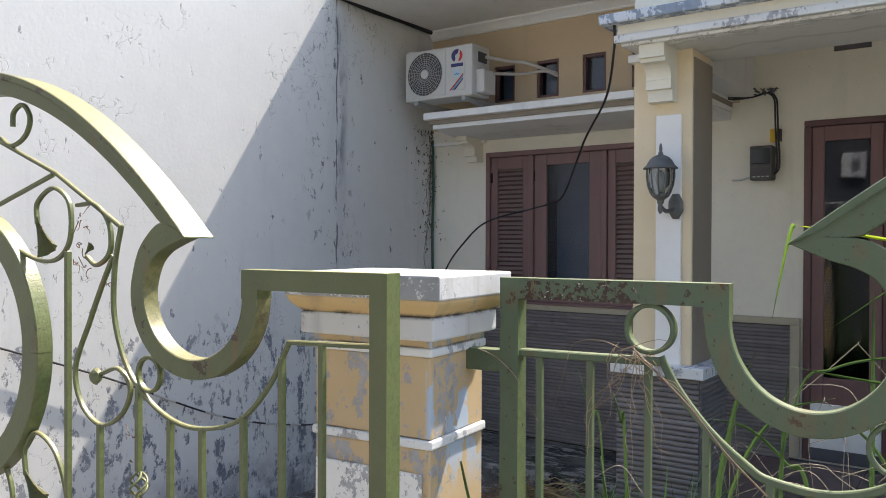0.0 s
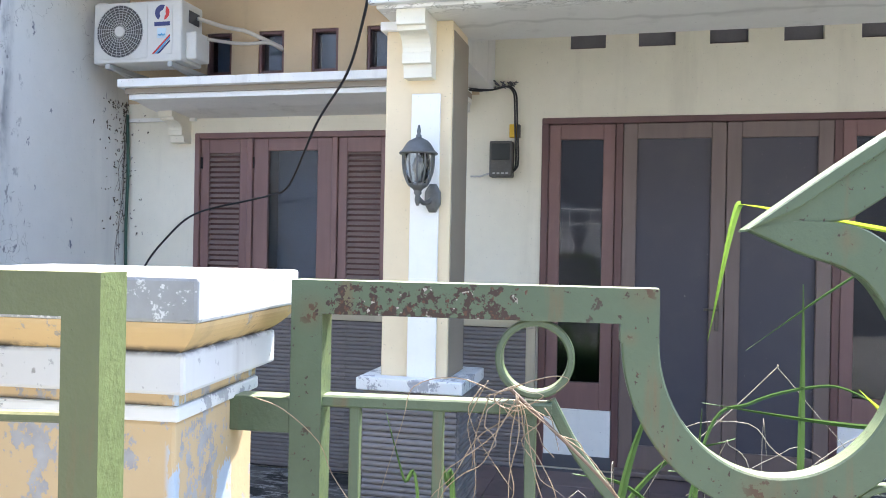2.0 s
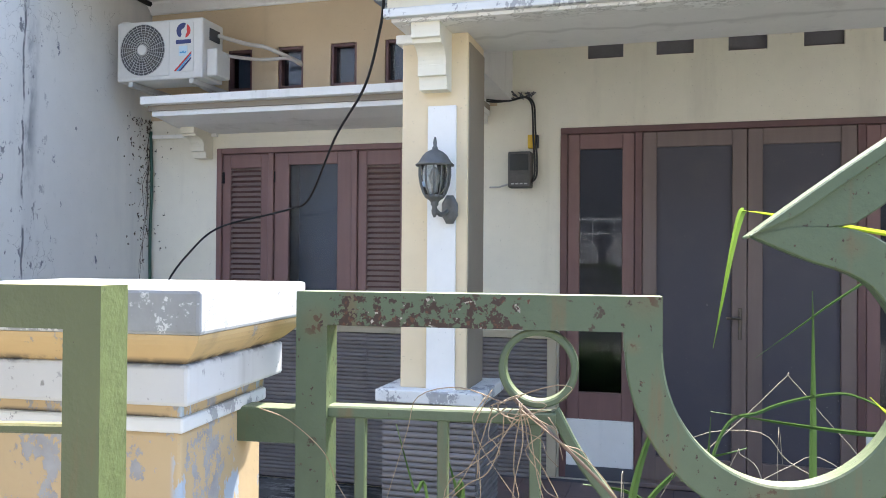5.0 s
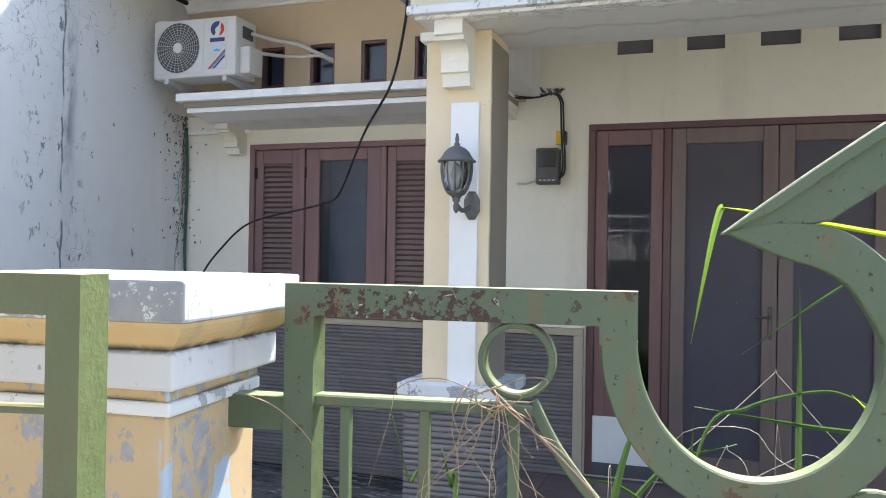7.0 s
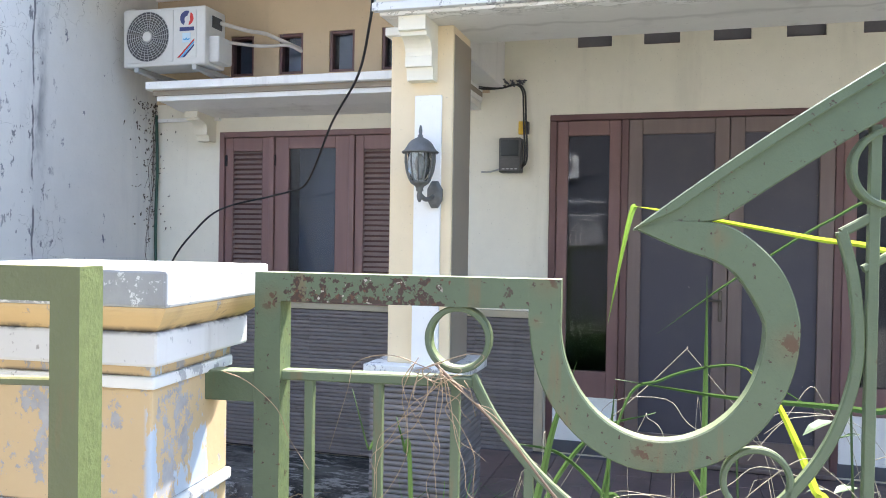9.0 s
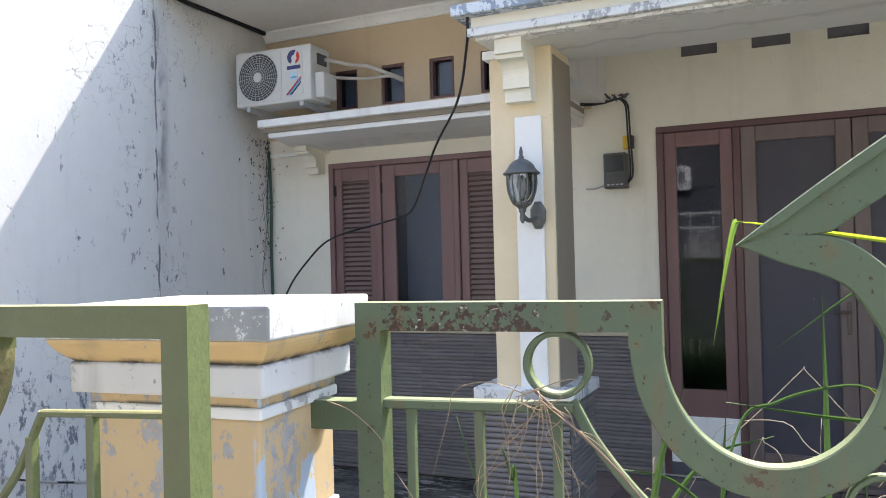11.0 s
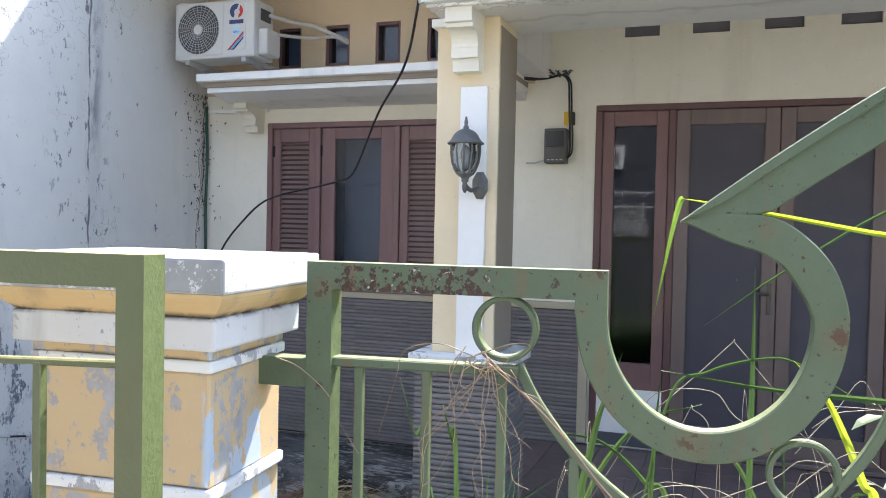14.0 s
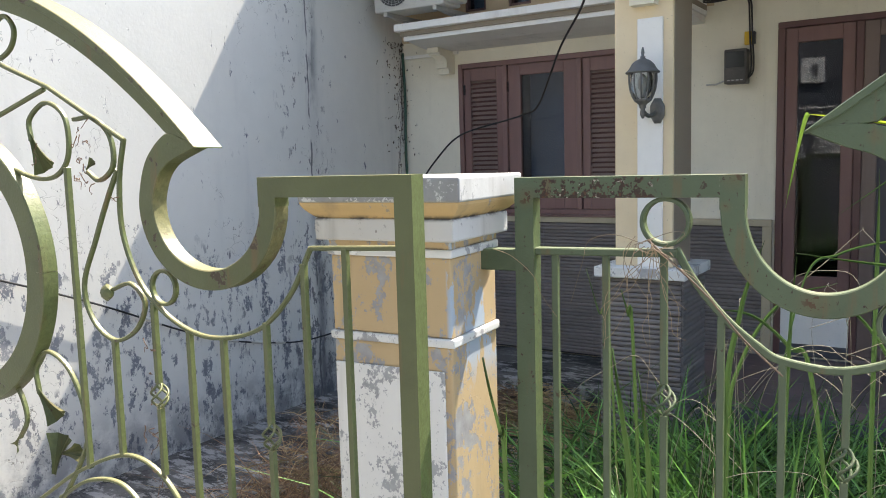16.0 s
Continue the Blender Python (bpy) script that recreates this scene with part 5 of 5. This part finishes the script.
def long_blade(pts, wd, mat, label, n=9):
    line = smooth_line(pts, n)
    b = bmesh.new()
    prev = None
    tot = len(line) - 1
    for i, p in enumerate(line):
        u = i / tot
        d = (line[min(i + 1, tot)] - line[max(i - 1, 0)]).normalized()
        s = d.cross(Vector((0.7, 1, 0.25))).normalized() * wd * 0.42 * max(0.05, min(1, 0.6 + 2 * u) * (1 - u ** 3))
        f = Vector((0, 0.35 * wd, 0))
        row = [b.verts.new(p - s), b.verts.new(p + f), b.verts.new(p + s)]
        if prev:
            b.faces.new((prev[0], prev[1], row[1], row[0]))
            b.faces.new((prev[1], prev[2], row[2], row[1]))
        prev = row
    return b, mat, label


reed = thing("reed_clump", "clump of long arching green blades behind the fence", "plant", (0.25, 2.70, 0.03))
LONG = [
    long_blade([(0.42, 2.55, 0.05), (0.45, 2.45, 1.2), (0.42, 2.36, 1.74), (0.331, 2.32, 1.798), (0.241, 2.32, 1.813), (0.105, 2.32, 1.838), (0.003, 2.32, 1.856), (-0.036, 2.32, 1.862)], 0.0125, SUNBLADE, "bent yellow-green blade in the sun"),
    long_blade([(-0.034, 2.32, 1.862), (-0.040, 2.32, 1.855), (-0.052, 2.32, 1.803), (-0.076, 2.32, 1.669)], 0.013, MIDBLADE, "folded green blade end"),
    long_blade([(0.11, 2.55, 0.05), (0.10, 2.5, 1.0), (0.10, 2.5, 1.45), (0.10, 2.5, 1.60), (0.099, 2.5, 1.745)], 0.016, BLADE, ""),
    long_blade([(0.60, 2.6, 0.9), (0.52, 2.55, 1.70), (0.40, 2.5, 1.875), (0.30, 2.5, 1.845), (0.144, 2.5, 1.738), (0.079, 2.5, 1.688), (0.013, 2.5, 1.636)], 0.007, BLADE, ""),
    long_blade([(0.60, 2.6, 0.8), (0.50, 2.5, 1.48), (0.359, 2.45, 1.524), (0.136, 2.45, 1.535), (-0.061, 2.45, 1.557)], 0.016, BLADE, ""),
    long_blade([(-0.12, 2.5, 1.1), (-0.048, 2.5, 1.486), (0.024, 2.5, 1.552), (0.119, 2.5, 1.582), (0.175, 2.5, 1.577), (0.257, 2.5, 1.529), (0.319, 2.5, 1.496)], 0.007, BLADE, ""),
    long_blade([(0.33, 2.45, 0.6), (0.29, 2.4, 1.30), (0.262, 2.4, 1.405), (0.205, 2.4, 1.536), (0.153, 2.4, 1.596)], 0.022, SUNBLADE, "broad yellow-green blade"),
    long_blade([(-0.09, 2.5, 0.05), (-0.085, 2.47, 0.9), (-0.072, 2.45, 1.352), (-0.061, 2.45, 1.548)], 0.018, BLADE, ""),
    long_blade([(0.05, 2.7, 0.5), (-0.03, 2.6, 1.22), (-0.083, 2.6, 1.305), (-0.167, 2.6, 1.377), (-0.258, 2.6, 1.391)], 0.018, BLADE, ""),
    long_blade([(-0.50, 2.65, 0.05), (-0.534, 2.6, 1.257), (-0.567, 2.6, 1.364), (-0.602, 2.6, 1.482)], 0.012, BLADE, ""),
    long_blade([(-0.44, 2.65, 0.05), (-0.471, 2.6, 1.264), (-0.485, 2.6, 1.359), (-0.505, 2.6, 1.429)], 0.018, BLADE, ""),
    long_blade([(-0.69, 2.30, 0.05), (-0.70, 2.245, 1.04), (-0.70, 2.225, 1.115), (-0.70, 2.168, 1.235), (-0.70, 2.126, 1.333)], 0.026, BLADE, ""),
    long_blade([(-0.40, 2.50, 0.05), (-0.44, 2.46, 0.9), (-0.46, 2.45, 1.12), (-0.487, 2.45, 1.30)], 0.034, BLADE, ""),
    long_blade([(-0.36, 2.52, 0.05), (-0.40, 2.50, 0.85), (-0.405, 2.48, 1.05), (-0.43, 2.48, 1.24)], 0.030, BLADE, ""),
    long_blade([(-0.22, 2.50, 0.05), (-0.215, 2.46, 1.1), (-0.18, 2.45, 1.412), (-0.129, 2.45, 1.585)], 0.024, BLADE, ""),
    long_blade([(-0.25, 2.8, 0.05), (-0.24, 2.7, 1.0), (-0.20, 2.65, 1.25), (-0.10, 2.6, 1.42), (0.02, 2.6, 1.47)], 0.016, BLADE, ""),
    long_blade([(0.25, 2.9, 0.05), (0.20, 2.8, 1.0), (0.08, 2.75, 1.35), (-0.08, 2.7, 1.38)], 0.018, BLADE, ""),
]
for b, mat, label in LONG:
    part("blade", b, mat, reed, label)


def stalks(name, lines, r, mat, label, category, step=4):
    t = thing(name, label, category, lines[0][0])
    for pts in lines:
        b = bmesh.new()
        tube(b, smooth_line(pts, step), r, 5, r * 0.5)
        part("stem", b, mat, t, "", True)
    return t


VINES = [
    [(-0.342, 2.225, 1.592), (-0.406, 2.222, 1.612), (-0.465, 2.222, 1.597), (-0.48, 2.222, 1.549), (-0.509, 2.22, 1.451)],
    [(-0.70, 2.215, 1.572), (-0.653, 2.212, 1.557), (-0.6, 2.212, 1.514), (-0.578, 2.21, 1.469), (-0.537, 2.20, 1.42)],
    [(-0.317, 2.215, 1.595), (-0.349, 2.21, 1.54), (-0.395, 2.21, 1.501), (-0.423, 2.21, 1.471), (-0.428, 2.21, 1.38)],
    [(-0.322, 2.215, 1.595), (-0.316, 2.21, 1.543), (-0.329, 2.21, 1.471), (-0.323, 2.21, 1.36), (-0.335, 2.21, 1.2)],
    [(-0.322, 2.215, 1.588), (-0.266, 2.21, 1.546), (-0.221, 2.21, 1.515), (-0.167, 2.21, 1.443), (-0.11, 2.21, 1.37)],
    [(-0.322, 2.22, 1.604), (-0.295, 2.215, 1.615), (-0.268, 2.212, 1.622), (-0.25, 2.215, 1.617), (-0.267, 2.22, 1.599)],
]
for k in range(13):
    a = Vector((-0.325 + random.gauss(0, 0.022), 2.225 + random.gauss(0, 0.006), 1.588 + random.gauss(0, 0.008)))
    d, drop = random.gauss(0.01, 0.05), random.uniform(0.05, 0.19)
    run = [a]
    for i in range(random.randint(4, 7)):
        run.append(run[-1] + Vector((d / 5 + random.gauss(0, 0.011), random.gauss(-0.002, 0.005), -drop / 5 * random.uniform(0.3, 1.6))))
    VINES.append(run)
for k in range(3):
    w = random.uniform(0, 6.28)
    VINES.append([(-0.322 + 0.030 * math.cos(w + 0.9 * i) * random.uniform(0.6, 1.4), 2.222 - 0.004 * i, 1.590 + 0.014 * math.sin(w + 0.9 * i) * random.uniform(0.5, 1.5)) for i in range(6)])
stalks("dry_vine", VINES, 0.0010, TANGLE, "tangle of dry brown vine caught on the fence ring", "vine")
b = bmesh.new()
tube(b, smooth_line([(-0.33, 2.222, 1.60), (-0.27, 2.215, 1.548), (-0.20, 2.212, 1.482), (-0.13, 2.21, 1.40), (-0.05, 2.21, 1.325)]), 0.0027, 7, 0.0018)
tagged(part("dry_branch", b, STRAW_RED_DARK, None, "", True), "thin brown dry branch leaning along the fence", "branch")

DEAD = []
for k in range(22):
    x, y = random.uniform(-0.45, 0.75), random.uniform(2.32, 2.9)
    h, w = random.uniform(0.9, 1.52), random.uniform(0, 6.28)
    DEAD.append([(x, y, 0.05), (x + 0.04 * math.cos(w), y, 0.5 * h), (x + 0.12 * math.cos(w), y + 0.04 * math.sin(w), h), (x + random.uniform(0.15, 0.35) * math.cos(w), y + 0.08 * math.sin(w), h - random.uniform(0.0, 0.35))])
for k in range(32):
    x, y, z = random.uniform(-0.35, 0.9), random.uniform(2.30, 2.8), random.uniform(0.85, 1.42)
    w, ln = random.choice((0.0, math.pi)) + random.gauss(0, 0.5), random.uniform(0.15, 0.5)
    DEAD.append([(x + ln * u * math.cos(w) + random.gauss(0, 0.012), y + 0.3 * ln * u * math.sin(w), z + 0.16 * math.sin(2.4 * u) - 0.24 * u * u + random.gauss(0, 0.012)) for u in (0, 0.2, 0.4, 0.6, 0.8, 1)])
DEAD.append([(-0.062, 2.5, 1.456), (0.026, 2.5, 1.542), (0.085, 2.5, 1.604), (0.090, 2.5, 1.603), (0.138, 2.5, 1.546), (0.228, 2.52, 1.426), (0.278, 2.55, 1.2)])
stalks("dead_stalks", DEAD, 0.0010, VINE, "thin pale dead stalks standing among the grass", "stalks")


CURLS = []
for k in range(26):
    if k < 15:
        cx, cz = random.choice(((-1.88, 1.85), (-1.69, 1.80), (-1.69, 1.87), (-1.57, 1.73)))
        a = Vector((cx + random.gauss(0, 0.014), LY0 + 0.01, cz + random.gauss(0, 0.022)))
    else:
        a = Vector((-1.497 + random.gauss(0, 0.012), LY0 + 0.012, random.uniform(0.98, 1.40)))
    run = [a]
    for i in range(5):
        run.append(run[-1] + Vector((random.gauss(0, 0.007), random.gauss(0, 0.003), random.gauss(-0.005, 0.007))))
    CURLS.append(run)
stalks("dry_tendrils", CURLS, 0.0015, RUSSET, "curled russet tendrils caught in the gate scrolls", "tendrils")


def weed(x, y, z0, z1, n, spread, size):
    t = thing("weed", "leafy green weed growing behind the fence", "weed", (x, y, z0))
    b = bmesh.new()
    tube(b, smooth_line([(x, y, z0), (x + 0.02, y, (z0 + z1) / 2), (x - 0.01, y - 0.02, z1)]), 0.005, 6, 0.002)
    part("stem", b, LEAF, t)
    for k in range(n):
        z = z1 - (z1 - z0) * 0.42 * random.random()
        w, tilt = random.uniform(0, 6.28), random.uniform(-0.2, 0.7)
        c = Vector((x + spread * math.cos(w) * random.uniform(0.3, 1), y + spread * math.sin(w) * random.uniform(0.3, 1), z))
        d = Vector((math.cos(w), math.sin(w), -0.2 + tilt * 0.5)).normalized()
        s = d.cross(Vector((0.2, 0.1, 1))).normalized()
        L = size * random.uniform(0.6, 1.2)
        bm = bmesh.new()
        mid = [bm.verts.new(c + d * L * u + Vector((0, 0, -0.25 * L * u * u))) for u in (0, 0.3, 0.65, 1)]
        le = [bm.verts.new(c + d * L * u + s * L * q + Vector((0, 0, 0.06 * L - 0.25 * L * u * u))) for u, q in ((0.3, 0.26), (0.65, 0.22))]
        ri = [bm.verts.new(c + d * L * u - s * L * q + Vector((0, 0, 0.06 * L - 0.25 * L * u * u))) for u, q in ((0.3, 0.26), (0.65, 0.22))]
        for q in (le, ri):
            bm.faces.new((mid[0], q[0], mid[1]))
            bm.faces.new((mid[1], q[0], q[1], mid[2]))
            bm.faces.new((mid[2], q[1], mid[3]))
        part("leaf", bm, LEAF, t)
    return t


weed(0.36, 2.62, 0.03, 1.55, 26, 0.10, 0.055)
weed(0.46, 2.75, 0.03, 1.48, 22, 0.11, 0.05)
weed(0.17, 2.62, 0.03, 1.45, 10, 0.05, 0.035)
weed(-0.52, 3.2, 0.03, 0.80, 26, 0.12, 0.07)
weed(-0.35, 2.9, 0.03, 0.72, 22, 0.12, 0.06)
for wx, wy, wz in ((-0.62, 2.75, 0.62), (-0.15, 3.1, 0.74), (0.10, 2.85, 0.80), (0.35, 3.2, 0.82), (-0.42, 3.5, 0.70), (0.55, 2.9, 0.85), (0.02, 3.6, 0.66)):
    weed(wx, wy, 0.03, wz, 24, 0.14, 0.075)

# ---- the gate line stands at a slant to the house ----
SLANT = Matrix.Translation((-0.66, 2.25, 0)) @ Matrix.Rotation(radians(5.0), 4, "Z") @ Matrix.Translation((0.66, -2.25, 0))
HUNG = Matrix.Translation((0.008, 0.017, 0.016))
for ob in [o for o in scene.objects if o.parent is None]:
    kind = ob.name.split(".")[0]
    if kind in ("gate_pillar", "driveway_gate", "front_fence", "dry_tendrils"):
        ob.matrix_world = SLANT @ ob.matrix_world
    elif kind == "reed_clump":
        ob.matrix_world = SLANT @ Matrix.Translation((0.026, -0.014, 0.016)) @ ob.matrix_world
    elif kind in ("dry_vine", "dry_branch", "dead_stalks"):
        ob.matrix_world = SLANT @ HUNG @ ob.matrix_world

# ---- pieces: ridged dado courses, plinth courses, porch tiles ----
def ridge_mesh(length, pitch, deep):
    b = bmesh.new()
    prof = [(0.0, -pitch * 0.47), (-deep * 0.75, -pitch * 0.40), (-deep, -pitch * 0.10), (-deep * 0.9, pitch * 0.22), (-deep * 0.35, pitch * 0.44), (0.0, pitch * 0.47)]
    profile_x(b, prof, 0.0006, length - 0.0006)
    return mesh_of(b, "ridge", CLAD)


def course(me, parent, m):
    ob = new("ridge_tile", me)
    ob.parent = parent
    ob.matrix_parent_inverse = parent.matrix_world.inverted() if parent.parent is None else Matrix()
    ob.matrix_basis = m


PITCH = 0.0270
long_piece, short_piece = ridge_mesh(0.4067, PITCH, 0.012), ridge_mesh(0.437, PITCH, 0.012)
side_piece = ridge_mesh(0.42, PITCH, 0.012)
for r in range(38):
    z = 0.28 + (r + 0.5) * PITCH * 0.99
    for c in range(6):
        course(long_piece, dado, pose(-3.30 + 0.4067 * c, W - 0.030 + random.uniform(-0.002, 0.002), z, random.uniform(-2, 2)))
for r in range(41):
    z = 0.05 + (r + 0.5) * PITCH
    course(short_piece, plinth, pose(-1.372, CY - 0.055 + random.uniform(-0.003, 0.001), z, random.uniform(-3, 3), 0, random.uniform(-0.4, 0.4)))
    course(side_piece, plinth, pose(-0.935, CY - 0.055, z, random.uniform(-3, 3), 0, 90))
b = bmesh.new()
box(b, 0.002, 0.298, 0.002, 0.298, 0.0, 0.012, 0.002, 1)
tile_mesh = mesh_of(b, "tile", TILE)
for i in range(12):
    for j in range(4):
        ob = new("floor_tile", tile_mesh)
        ob.parent = porch
        ob.matrix_basis = pose(-1.29 + 0.3 * i, 4.96 + 0.3 * j, PORCH - 0.0115 + random.uniform(-0.0008, 0.0008))
